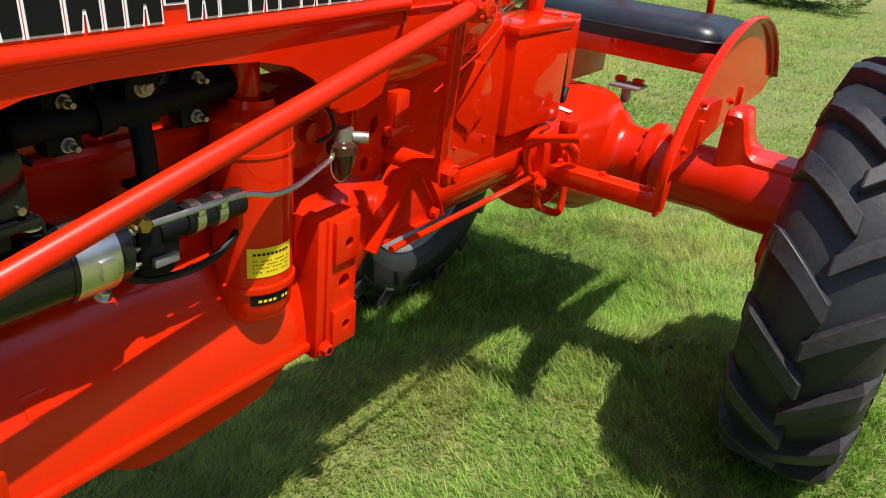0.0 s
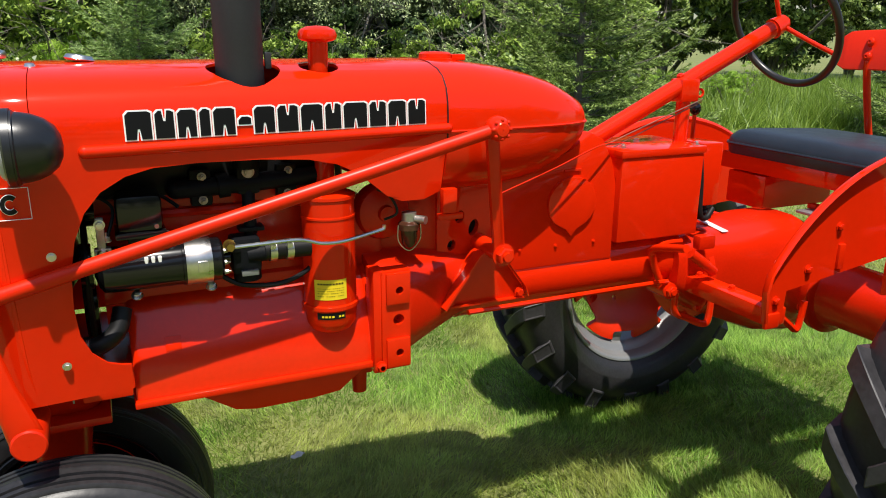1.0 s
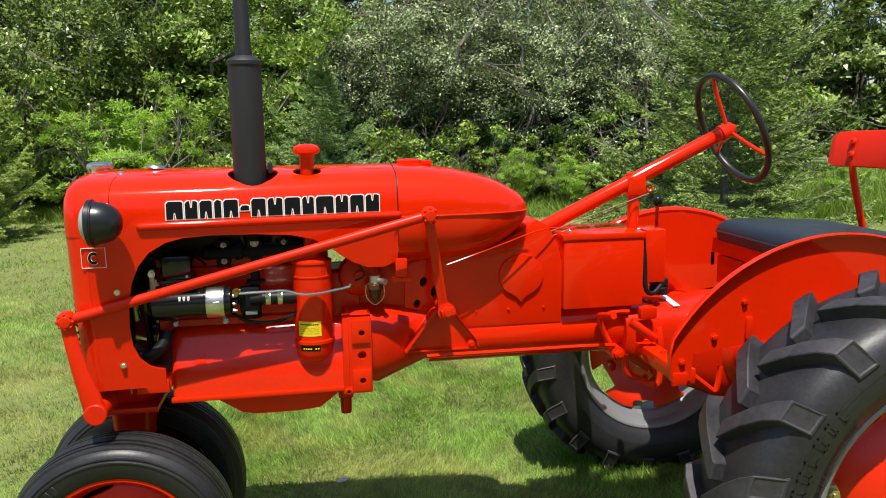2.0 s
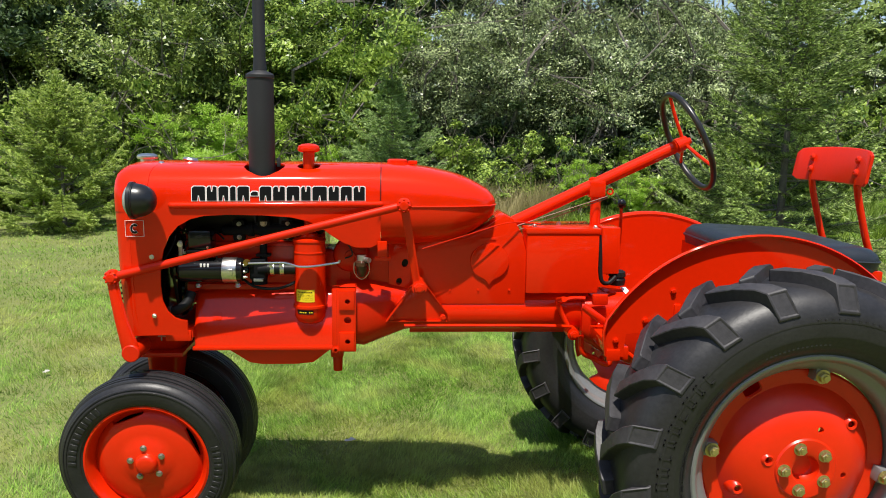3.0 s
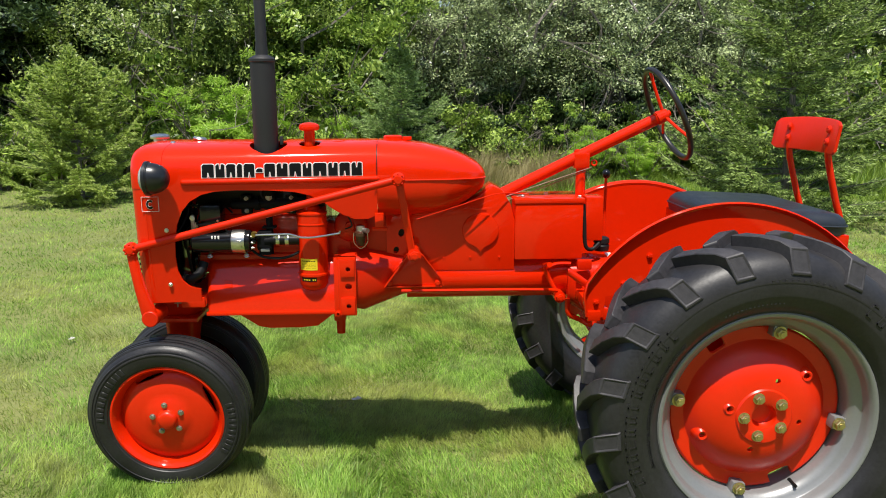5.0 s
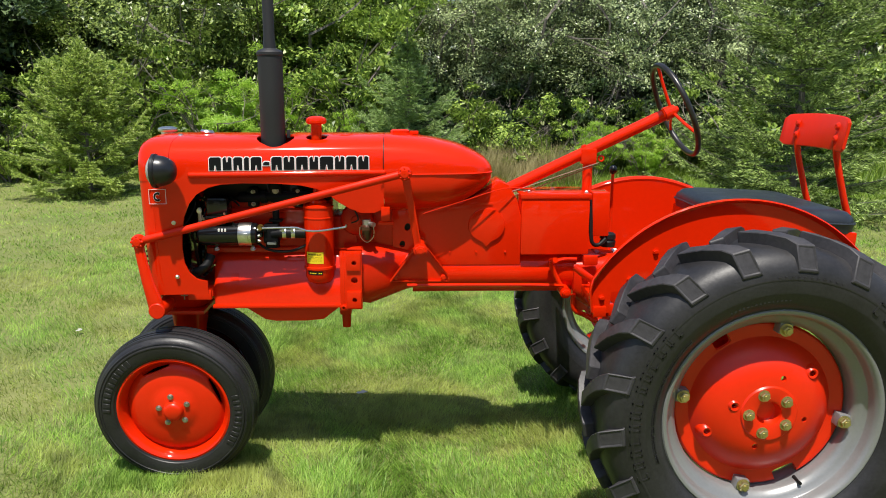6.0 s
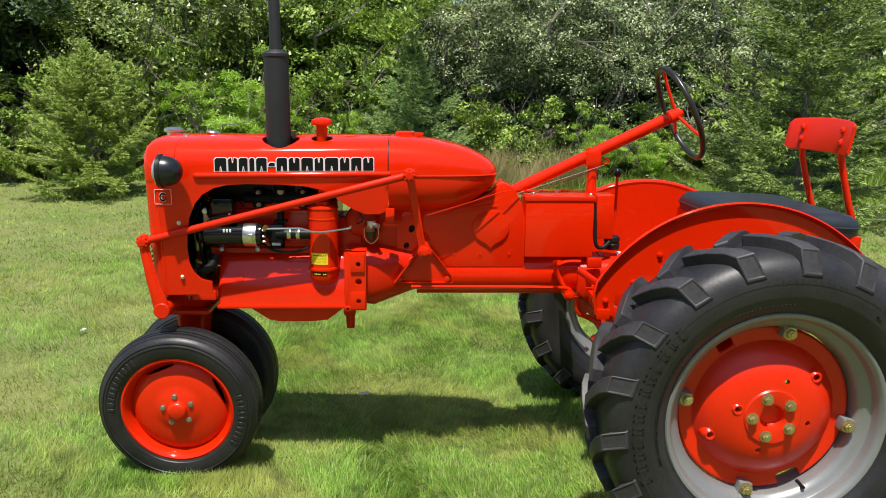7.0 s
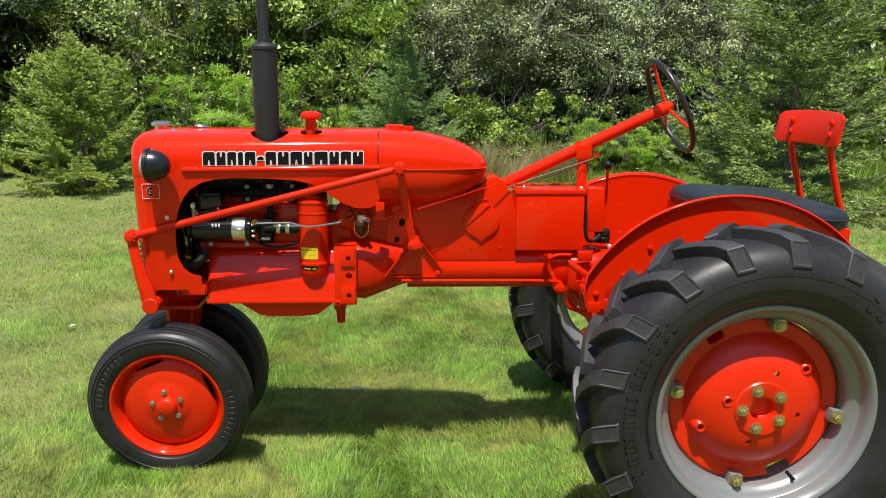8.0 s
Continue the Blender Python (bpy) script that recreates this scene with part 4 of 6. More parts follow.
P("tag", bm, SILVER, carb)
bm = bmesh.new()
add_tube(bm, [(-1.572, -0.212, 0.957), (-1.52, -0.216, 0.959), (-1.46, -0.218, 0.960), (-1.435, -0.220, 0.956), (-1.41, -0.222, 0.949), (-1.37, -0.220, 0.948), (-1.31, -0.205, 0.954), (-1.284, -0.198, 0.957), (-1.277, -0.196, 0.959), (-1.276, -0.196, 0.966)], 0.0038, 8, 6)
P("fuel_line", bm, STEEL, engine, "bright steel fuel line")
# sediment bowl
bm = bmesh.new()
add_turned(bm, [(0.001, -0.008), (0.010, -0.006), (0.016, 0.002), (0.019, 0.030), (0.024, 0.032), (0.024, 0.044), (0.018, 0.050), (0.001, 0.054)], (-1.205, -0.150, 0.908), (0, 0, 1), 20)
bowl = P("sediment_bowl", bm, GLASSY, engine, "small fuel sediment bowl")
bm = bmesh.new()
add_rod(bm, (-1.205, -0.150, 0.950), (-1.205, -0.150, 0.976), 0.016, seg=14)
add_rod(bm, (-1.193, -0.160, 0.962), (-1.178, -0.178, 0.962), 0.009, seg=12)
P("shutoff_valve", bm, STUD, bowl)
bm = bmesh.new()
add_tube(bm, [(-1.230, -0.152, 0.950), (-1.229, -0.152, 0.915), (-1.205, -0.152, 0.893), (-1.181, -0.152, 0.915), (-1.180, -0.152, 0.950)], 0.0012, 6, 5)
P("bail", bm, STEEL, bowl)
bm = bmesh.new()
add_turned(bm, [(0.060, 0.0), (0.060, 0.030), (0.055, 0.040), (0.040, 0.046), (0.018, 0.048), (0.016, 0.060), (0.001, 0.061)], (-1.245, -0.070, 0.970), (0, -1, 0), 32)
P("governor_housing", bm, RED_CAST, engine, "round dark red cast housing")
bm = bmesh.new()
add_tube(bm, [(-1.275, -0.15, 1.03), (-1.25, -0.16, 1.015), (-1.235, -0.16, 0.98), (-1.26, -0.15, 0.965)], 0.003, 6, 5)
P("cable", bm, WIRE, engine, "thin dark cable")

# -- clutch housing, torque tube, cowl --
bm = bmesh.new()
rings = []
for x, w, zb, zt in ((-1.292, 0.178, 0.655, 0.885), (-1.225, 0.178, 0.645, 0.885), (-1.20, 0.172, 0.640, 0.885), (-1.13, 0.140, 0.665, 0.875), (-1.06, 0.112, 0.690, 0.868), (-1.03, 0.105, 0.695, 0.865)):
    cz, hz = (zb + zt) / 2, (zt - zb) / 2
    rings.append([(x, w * math.copysign(abs(math.cos(a)) ** 0.6, math.cos(a)), cz + hz * math.copysign(abs(math.sin(a)) ** 0.7, math.sin(a))) for a in [2 * math.pi * k / 32 for k in range(32)]])
loft(bm, rings)
bell = P("clutch_housing", bm, RED_CAST, label="red cast clutch housing")
bm = bmesh.new()
add_rod(bm, (-1.04, 0, 0.758), (-0.40, 0, 0.758), 0.089, seg=48)
P("torque_tube", bm, RED, label="smooth red torque tube")
bm = bmesh.new()
add_rod(bm, (-1.295, -0.06, 0.645), (-1.295, -0.06, 0.545), 0.02, 0.016, 12)
add_box(bm, (-1.318, -0.10, 0.60), (-1.272, -0.03, 0.66), 0.01)
P("drain_boss", bm, RED_CAST, bell)
# bracket plate with drilled pads at the frame's joint
bm = bmesh.new()
add_box(bm, (-1.303, -0.200, 0.645), (-1.278, -0.15, 0.872), 0.004)
add_box(bm, (-1.287, -0.205, 0.652), (-1.222, -0.165, 0.870), 0.005)
plate = P("frame_bracket", bm, RED, label="red bracket with drilled pads")
holes = []
for z in (0.828, 0.762, 0.690):
    cb = bmesh.new()
    add_rod(cb, (-1.250, -0.25, z), (-1.250, -0.1675, z), 0.010 if z != 0.762 else 0.012, seg=16)
    holes.append(cb)
cut(plate, holes)
for z0, z1, z in ((0.798, 0.866, 0.828), (0.658, 0.722, 0.690)):
    bm = bmesh.new()
    add_box(bm, (-1.278, -0.2125, z0), (-1.2265, -0.203, z1), 0.003)
    pad = P("pad", bm, RED, plate)
    cb = bmesh.new()
    add_rod(cb, (-1.250, -0.25, z), (-1.250, -0.190, z), 0.0085, seg=16)
    cut(pad, [cb])
bm = bmesh.new()
hex_bolt(bm, (-1.29, -0.205, 0.662), (0, -1, 0), 0.010, 0.010, 0.002)
P("bolt", bm, RED, plate)
# cowl with the raised shield
bm = bmesh.new()
out = [(-1.115, 0.835), (-1.115, 1.01), (-0.86, 1.03), (-0.765, 1.075), (-0.715, 1.112), (-0.680, 1.095), (-0.648, 1.04), (-0.632, 0.98), (-0.632, 0.79), (-1.08, 0.79)]
add_plate(bm, out, lambda x, z: (x, -0.087, z), (0, 0.174, 0), 0.006)
cowl = P("cowl", bm, RED, label="red sheet cowl below the tank")
bm = bmesh.new()
sh = [(-0.784 + 0.068 * math.cos(radians(a)), 0.957 + 0.064 * math.sin(radians(a))) for a in range(-58, 239, 12)] + [(-0.800, 0.893), (-0.784, 0.874), (-0.768, 0.893)]
add_plate(bm, sh, lambda x, z: (x + 0.022, -0.086, z - 0.012), (0, -0.010, 0), 0.003)
P("shield", bm, RED, cowl, "raised red shield panel")
bm = bmesh.new()
add_plate(bm, [(-0.808, 1.034), (-0.762, 1.034), (-0.762, 1.039), (-0.808, 1.039)], lambda x, z: (x + 0.022, -0.087, z - 0.012), (0, -0.004, 0))
P("rib", bm, RED, cowl)
for x in (-0.90, -0.80, -0.69):
    bm = bmesh.new()
    hex_bolt(bm, (x, -0.087, 0.842), (0, -1, 0), 0.0034, 0.003, 0)
    P("bolt", bm, RED, cowl)
bm = bmesh.new()
add_box(bm, (-1.19, -0.080, 0.86), (-1.105, 0.080, 1.005), 0.01)
add_box(bm, (-1.29, -0.080, 0.86), (-1.188, 0.080, 0.965), 0.01)
P("cowl_bulkhead", bm, RED_CAST, label="dark red housing below the tank")
cutters = []
for x, z, w, h in ((-1.080, 0.950, 0.011, 0.015), (-1.045, 0.922, 0.012, 0.020), (-1.100, 0.885, 0.010, 0.013)):
    cb = bmesh.new()
    add_turned(cb, [(1.0, -0.2), (1.0, -0.062)], (0, 0, 0), (0, 1, 0), 16, True)
    cb.transform(Matrix.Translation((x + 0.022, 0, z - 0.012)) @ Matrix.Rotation(0.3, 4, 'Y') @ Matrix.Diagonal((w, 1, h, 1)))
    cutters.append(cb)
cut(cowl, cutters)
# black plates behind the holes stand in for their shaded depth
for x, z, w in ((-1.080, 0.950, 0.02), (-1.045, 0.922, 0.024), (-1.100, 0.885, 0.018)):
    bm = bmesh.new()
    add_box(bm, (x + 0.022 - w, -0.068, z - 0.012 - w), (x + 0.022 + w, -0.064, z - 0.012 + w), 0)
    P("opening_shade_plate", bm, DECAL, cowl, "black plate standing for the dark inside of a cowl opening")
bm = bmesh.new()
add_box(bm, (-1.150, -0.205, 0.978), (-1.118, -0.185, 1.030), 0.003)
add_box(bm, (-1.160, -0.208, 0.965), (-1.105, -0.190, 0.978), 0.003)
P("tank_strap", bm, RED, tank)
# oil line along the tank and throttle rod
bm = bmesh.new()
add_tube(bm, [(-1.0, -0.165, 1.00), (-0.85, -0.150, 1.045), (-0.70, -0.115, 1.085), (-0.58, -0.06, 1.075)], 0.002, 6, 6)
P("control_rod", bm, RED)

# -- steering: drag link, arms and their shaft --
bm = bmesh.new()
add_tube(bm, [(-1.975, -0.270, 0.925), (-1.078, -0.272, 1.153)], 0.0135, 14, 0)
link = P("drag_link", bm, RED_ROD, label="long red steering drag link")
for p in ((-1.990, -0.268, 0.922), (-1.063, -0.270, 1.157)):
    bm = bmesh.new()
    d, u, v = frame_of((0, -1, 0))
    add_turned(bm, [(0.001, 0.026), (0.013, 0.025), (0.019, 0.019), (0.024, 0.010), (0.025, -0.006), (0.022, -0.014), (0.001, -0.016)], p, (0, -1, 0), 20)
    for k in range(8):
        a = 2 * math.pi * k / 8
        add_ball(bm, Vector(p) + Vector((0.0185 * math.cos(a), -0.020, 0.0185 * math.sin(a))), 0.0042, u=8, v=5)
    P("ball_end", bm, RED, link)
bm = bmesh.new()
add_rod(bm, (-1.063, -0.262, 1.155), (-1.063, -0.235, 1.157), 0.011, seg=14)
add_plate(bm, [(-1.077, 1.160), (-1.049, 1.160), (-1.044, 1.13), (-1.007, 0.900), (-0.992, 0.873), (-1.006, 0.852), (-1.028, 0.860), (-1.034, 0.90), (-1.072, 1.13)], lambda x, z: (x, -0.250 + (1.157 - z) * 0.14, z), (0, 0.014, 0), 0.004)
arm = P("steering_arm", bm, RED, label="flat red steering arm")
bm = bmesh.new()
hex_bolt(bm, (-1.010, -0.212, 0.876), (0, -1, 0), 0.020, 0.016, 0.008)
P("arm_nut", bm, RED, arm)
bm = bmesh.new()
add_rod(bm, (-1.010, -0.215, 0.876), (-1.010, -0.055, 0.876), 0.020, seg=18)
P("cross_shaft", bm, RED, arm)
# triangular bracket under the arm
bm = bmesh.new()
tri = [(-1.118, 0.742), (-0.915, 0.742), (-0.905, 0.752), (-0.912, 0.770), (-0.980, 0.862), (-0.998, 0.872), (-1.022, 0.872), (-1.040, 0.862), (-1.110, 0.770), (-1.124, 0.755)]
add_plate(bm, tri, lambda x, z: (x, -0.126, z), (0, 0.020, 0), 0.003)
mount = P("steering_bracket", bm, RED, label="triangular red steering bracket")
for pts in ([(-1.124, 0.748), (-1.110, 0.768), (-1.040, 0.862), (-1.022, 0.873)], [(-0.905, 0.748), (-0.912, 0.770), (-0.980, 0.862), (-0.998, 0.873)], [(-1.118, 0.744), (-0.912, 0.744)]):
    bm = bmesh.new()
    deep = 0.034 if len(pts) > 2 and pts[0][0] < -1 else 0.020 if len(pts) > 2 else 0.012
    loft(bm, [[(x, -0.126, z), (x + 0.004, -0.126, z - 0.004), (x + 0.004, -0.126 - deep, z - 0.004), (x, -0.126 - deep, z)] for x, z in pts])
    P("edge_lip", bm, RED, mount)
for x in (-1.103, -0.925):
    bm = bmesh.new()
    hex_bolt(bm, (x, -0.136, 0.757), (0, -1, 0), 0.009, 0.009, 0)
    P("bolt", bm, RED, mount)
# front steering arm and pedestal
bm = bmesh.new()
loft(bm, [[Vector((x + 0.99 * w * math.cos(a) + 0.3 * w * math.sin(a) * 0, y + 0.55 * w * math.sin(a), z)) for a in [2 * math.pi * k / 16 for k in range(16)]]
          for x, y, z, w in ((-1.990, -0.270, 0.925, 0.017), (-1.988, -0.272, 0.90, 0.0185), (-1.980, -0.275, 0.85, 0.019), (-1.966, -0.277, 0.78, 0.022), (-1.950, -0.277, 0.72, 0.027), (-1.940, -0.276, 0.675, 0.030), (-1.938, -0.275, 0.655, 0.022))])
front_arm = P("front_steering_arm", bm, RED, label="curved red front steering arm")
bm = bmesh.new()
add_turned(bm, [(0.001, 0.060), (0.0255, 0.060), (0.0285, 0.0575), (0.0285, -0.06)], (-1.938, -0.235, 0.675), (0, -1, 0), 24)
P("arm_boss", bm, RED_ROD, front_arm, sharp=25)
bm = bmesh.new()
add_rod(bm, (-1.99, -0.255, 0.922), (-1.99, -0.235, 0.922), 0.013, seg=14)
P("stud", bm, RED, front_arm)
bm = bmesh.new()
rings = []
for z, hx, hy, cx in ((0.735, 0.115, 0.185, -1.885), (0.70, 0.112, 0.175, -1.885), (0.66, 0.080, 0.13, -1.890), (0.60, 0.060, 0.085, -1.905), (0.52, 0.052, 0.068, -1.910), (0.44, 0.05, 0.062, -1.910)):
    rings.append([(cx + hx * math.copysign(abs(math.cos(a)) ** 0.5, math.cos(a)), hy * math.copysign(abs(math.sin(a)) ** 0.5, math.sin(a)), z) for a in [2 * math.pi * k / 28 for k in range(28)]])
loft(bm, rings)
pedestal = P("front_pedestal", bm, RED_CAST, label="red cast front pedestal")
bm = bmesh.new()
add_box(bm, (-1.965, -0.155, 0.622), (-1.812, 0.155, 0.638), 0.004)
P("flange", bm, RED_CAST, pedestal)
bm = bmesh.new()
add_box(bm, (-1.872, -0.1875, 0.690), (-1.869, -0.1845, 0.722), 0)
add_box(bm, (-1.882, -0.1875, 0.704), (-1.856, -0.1845, 0.7065), 0)
P("cross_mark", bm, SILVER, pedestal, "thin pale cross mark")
bm = bmesh.new()
add_rod(bm, (-1.910, -0.20, 0.305), (-1.910, 0.20, 0.305), 0.026, seg=16)
add_rod(bm, (-1.910, 0, 0.28), (-1.910, 0, 0.46), 0.045, seg=20)
P("front_axle", bm, RED_CAST)
bm = bmesh.new()
add_box(bm, (-1.80, -0.188, 0.700), (-1.765, 0.188, 0.735), 0.004)
add_box(bm, (-1.855, -0.197, 0.690), (-1.77, -0.17, 0.727), 0.004)
P("frame_rail", bm, RED)

# -- battery box, steering column --
bm = bmesh.new()
add_box(bm, (-0.634, -0.108, 0.834), (-0.379, 0.115, 1.048), 0.005)
bbox = P("battery_box", bm, RED, label="square red sheet-metal battery box")
bm = bmesh.new()
add_box(bm, (-0.638, -0.112, 1.046), (-0.375, 0.119, 1.064), 0.003)
P("lid", bm, RED, bbox)
for x, y in ((-0.60, -0.06), (-0.50, 0.02), (-0.39, -0.085)):
    bm = bmesh.new()
    hex_bolt(bm, (x, y, 1.064), (0, 0, 1), 0.007, 0.006, 0.003)
    P("lid_bolt", bm, STEEL, bbox)
bm = bmesh.new()
add_tube(bm, [(-0.76, 0, 1.030), (-0.070, 0, 1.358)], 0.0225, 20, 0)
column = P("steering_column", bm, RED, label="long sloping red steering column tube")
bm = bmesh.new()
cd = Vector((0.70, 0, 0.322)).normalized()
cc = Vector((-0.060, 0, 1.362))
add_rod(bm, cc - cd * 0.03, cc + cd * 0.012, 0.028, 0.022, 20)
add_rod(bm, cc + cd * 0.012, cc + cd * 0.024, 0.013, 0.011, 12)
wheel_hub = P("steering_wheel", bm, RED, column, "steering wheel with red spokes and black rim")
u = Vector((0, 1, 0))
v = cd.cross(u)
bm = bmesh.new()
ring = [cc + cd * 0.012 + 0.180 * (math.cos(a) * u + math.sin(a) * v) for a in [2 * math.pi * k / 64 for k in range(65)]]
rings = []
for k in range(64):
    a = 2 * math.pi * k / 64
    rad = math.cos(a) * u + math.sin(a) * v
    o = cc + cd * 0.012 + rad * 0.180
    rings.append([o + 0.0105 * (math.cos(b) * rad + math.sin(b) * cd) for b in [2 * math.pi * j / 12 for j in range(12)]])
loft(bm, rings + [rings[0]], True, False)
bmesh.ops.remove_doubles(bm, verts=bm.verts, dist=1e-5)
P("wheel_rim", bm, WHEEL_BLACK, wheel_hub, "black steering wheel rim")
for a in (90, 210, 330):
    rad = math.cos(radians(a)) * u + math.sin(radians(a)) * v
    bm = bmesh.new()
    add_tube(bm, [cc + rad * 0.02, cc + rad * 0.10 + cd * 0.004, cc + rad * 0.176 + cd * 0.012], 0.0062, 10, 3)
    P("spoke", bm, RED, wheel_hub)
# column post with clamp
bm = bmesh.new()
add_rod(bm, (-0.372, 0, 1.02), (-0.372, 0, 1.19), 0.019, seg=18)
add_box(bm, (-0.402, -0.026, 1.165), (-0.342, 0.026, 1.225), 0.008)
post = P("column_post", bm, RED, label="red post carrying the steering column")
bm = bmesh.new()
hex_bolt(bm, (-0.386, 0, 1.222), (-0.4, 0, 1), 0.011, 0.012, 0.004)
P("bolt", bm, RED, post)
bm = bmesh.new()
ringc = Vector((-0.310, -0.004, 1.186))
add_tube(bm, [ringc + Vector((0.010 * math.cos(a) - 0.012, 0, 0.010 * math.sin(a))) for a in [2 * math.pi * k / 16 for k in range(17)]], 0.0035, 8, 0)
P("throttle_ring", bm, RED, post)
bm = bmesh.new()
add_tube(bm, [(-0.335, -0.03, 1.172), (-0.52, -0.038, 1.112), (-0.72, -0.055, 1.048)], 0.0018, 6, 4)
add_tube(bm, [(-0.335, -0.028, 1.166), (-0.52, -0.033, 1.098), (-0.70, -0.050, 1.036)], 0.0018, 6, 4)
P("throttle_rod", bm, RODS, post, "thin throttle rods")
bm = bmesh.new()
add_box(bm, (-0.366, -0.090, 0.90), (-0.300, 0.01, 1.066), 0.005)
reg = P("regulator_box", bm, RED, label="small upright red box")
bm = bmesh.new()
add_tube(bm, [(-0.376, -0.090, 1.04), (-0.372, -0.098, 0.97), (-0.366, -0.100, 0.885), (-0.340, -0.095, 0.868), (-0.310, -0.085, 0.890)], 0.0075, 10, 6)
P("cable", bm, WIRE, reg, "black battery cable")
bm = bmesh.new()
add_rod(bm, (-0.254, 0.089, 0.80), (-0.251, 0.089, 1.125), 0.006, seg=10)
lever = P("gear_lever", bm, RED, label="thin gear lever with a black knob")
bm = bmesh.new()
add_ball(bm, (-0.251, 0.089, 1.134), 0.0165, (1, 1, 1.1))
P("knob", bm, BLACK, lever)
bm = bmesh.new()
add_turned(bm, [(0.001, 0.035), (0.02, 0.034), (0.029, 0.028), (0.031, 0.012), (0.026, 0.008), (0.031, 0.0), (0.028, -0.02)], (-0.285, -0.015, 0.868), (0, 0, 1), 24)
P("breather_cap", bm, WIRE, label="black ribbed rubber cap")

# -- transmission, axle housings --
bm = bmesh.new()
rings = []
for x, w, zb, zt in ((-0.43, 0.112, 0.66, 0.815), (-0.34, 0.122, 0.60, 0.825), (-0.22, 0.120, 0.55, 0.822), (-0.10, 0.135, 0.50, 0.838), (0.02, 0.140, 0.48, 0.838), (0.10, 0.125, 0.50, 0.80), (0.15, 0.08, 0.54, 0.73)):
    cz, hz = (zb + zt) / 2, (zt - zb) / 2
    rings.append([(x, w * math.copysign(abs(math.cos(a)) ** 0.55, math.cos(a)), cz + hz * math.copysign(abs(math.sin(a)) ** 0.6, math.sin(a))) for a in [2 * math.pi * k / 32 for k in range(32)]])
loft(bm, rings)
gearbox = P("transmission", bm, RED_CAST, label="red cast transmission and differential housing")
bm = bmesh.new()
add_rod(bm, (-0.335, 0, 0.695), (-0.318, 0, 0.695), 0.138, seg=40)
P("flange", bm, RED_CAST, gearbox)
bm = bmesh.new()
add_plate(bm, [(-0.011, -0.082), (0.011, -0.082), (0.011, 0.020), (-0.011, 0.020)], lambda u, v: (-0.252 + u, v, 0.8300 - 0.55 * max(0.0, -v - 0.030) ** 1.3), (0, 0, 0.0015))
P("decal", bm, WHITE, gearbox, "small white decal")
for k in range(6):
    a = radians(100 + 30 * k)
    bm = bmesh.new()
    hex_bolt(bm, (-0.335, 0.124 * math.cos(a), 0.695 + 0.124 * math.sin(a)), (-1, 0, 0), 0.009, 0.008, 0)
    P("flange_bolt", bm, RED, gearbox)
bm = bmesh.new()
add_box(bm, (0.03, -0.150, 0.842), (0.11, -0.060, 0.850), 0.002)
add_box(bm, (0.05, -0.115, 0.800), (0.08, -0.095, 0.845), 0.002)
quadrant = P("lever_plate", bm, SILVER, gearbox, "small grey steel plate")
for y in (-0.140, -0.085):
    bm = bmesh.new()
    add_box(bm, (0.08, y, 0.850), (0.105, y + 0.030, 0.864), 0.002)
    P("block", bm, RED_CAST, quadrant)
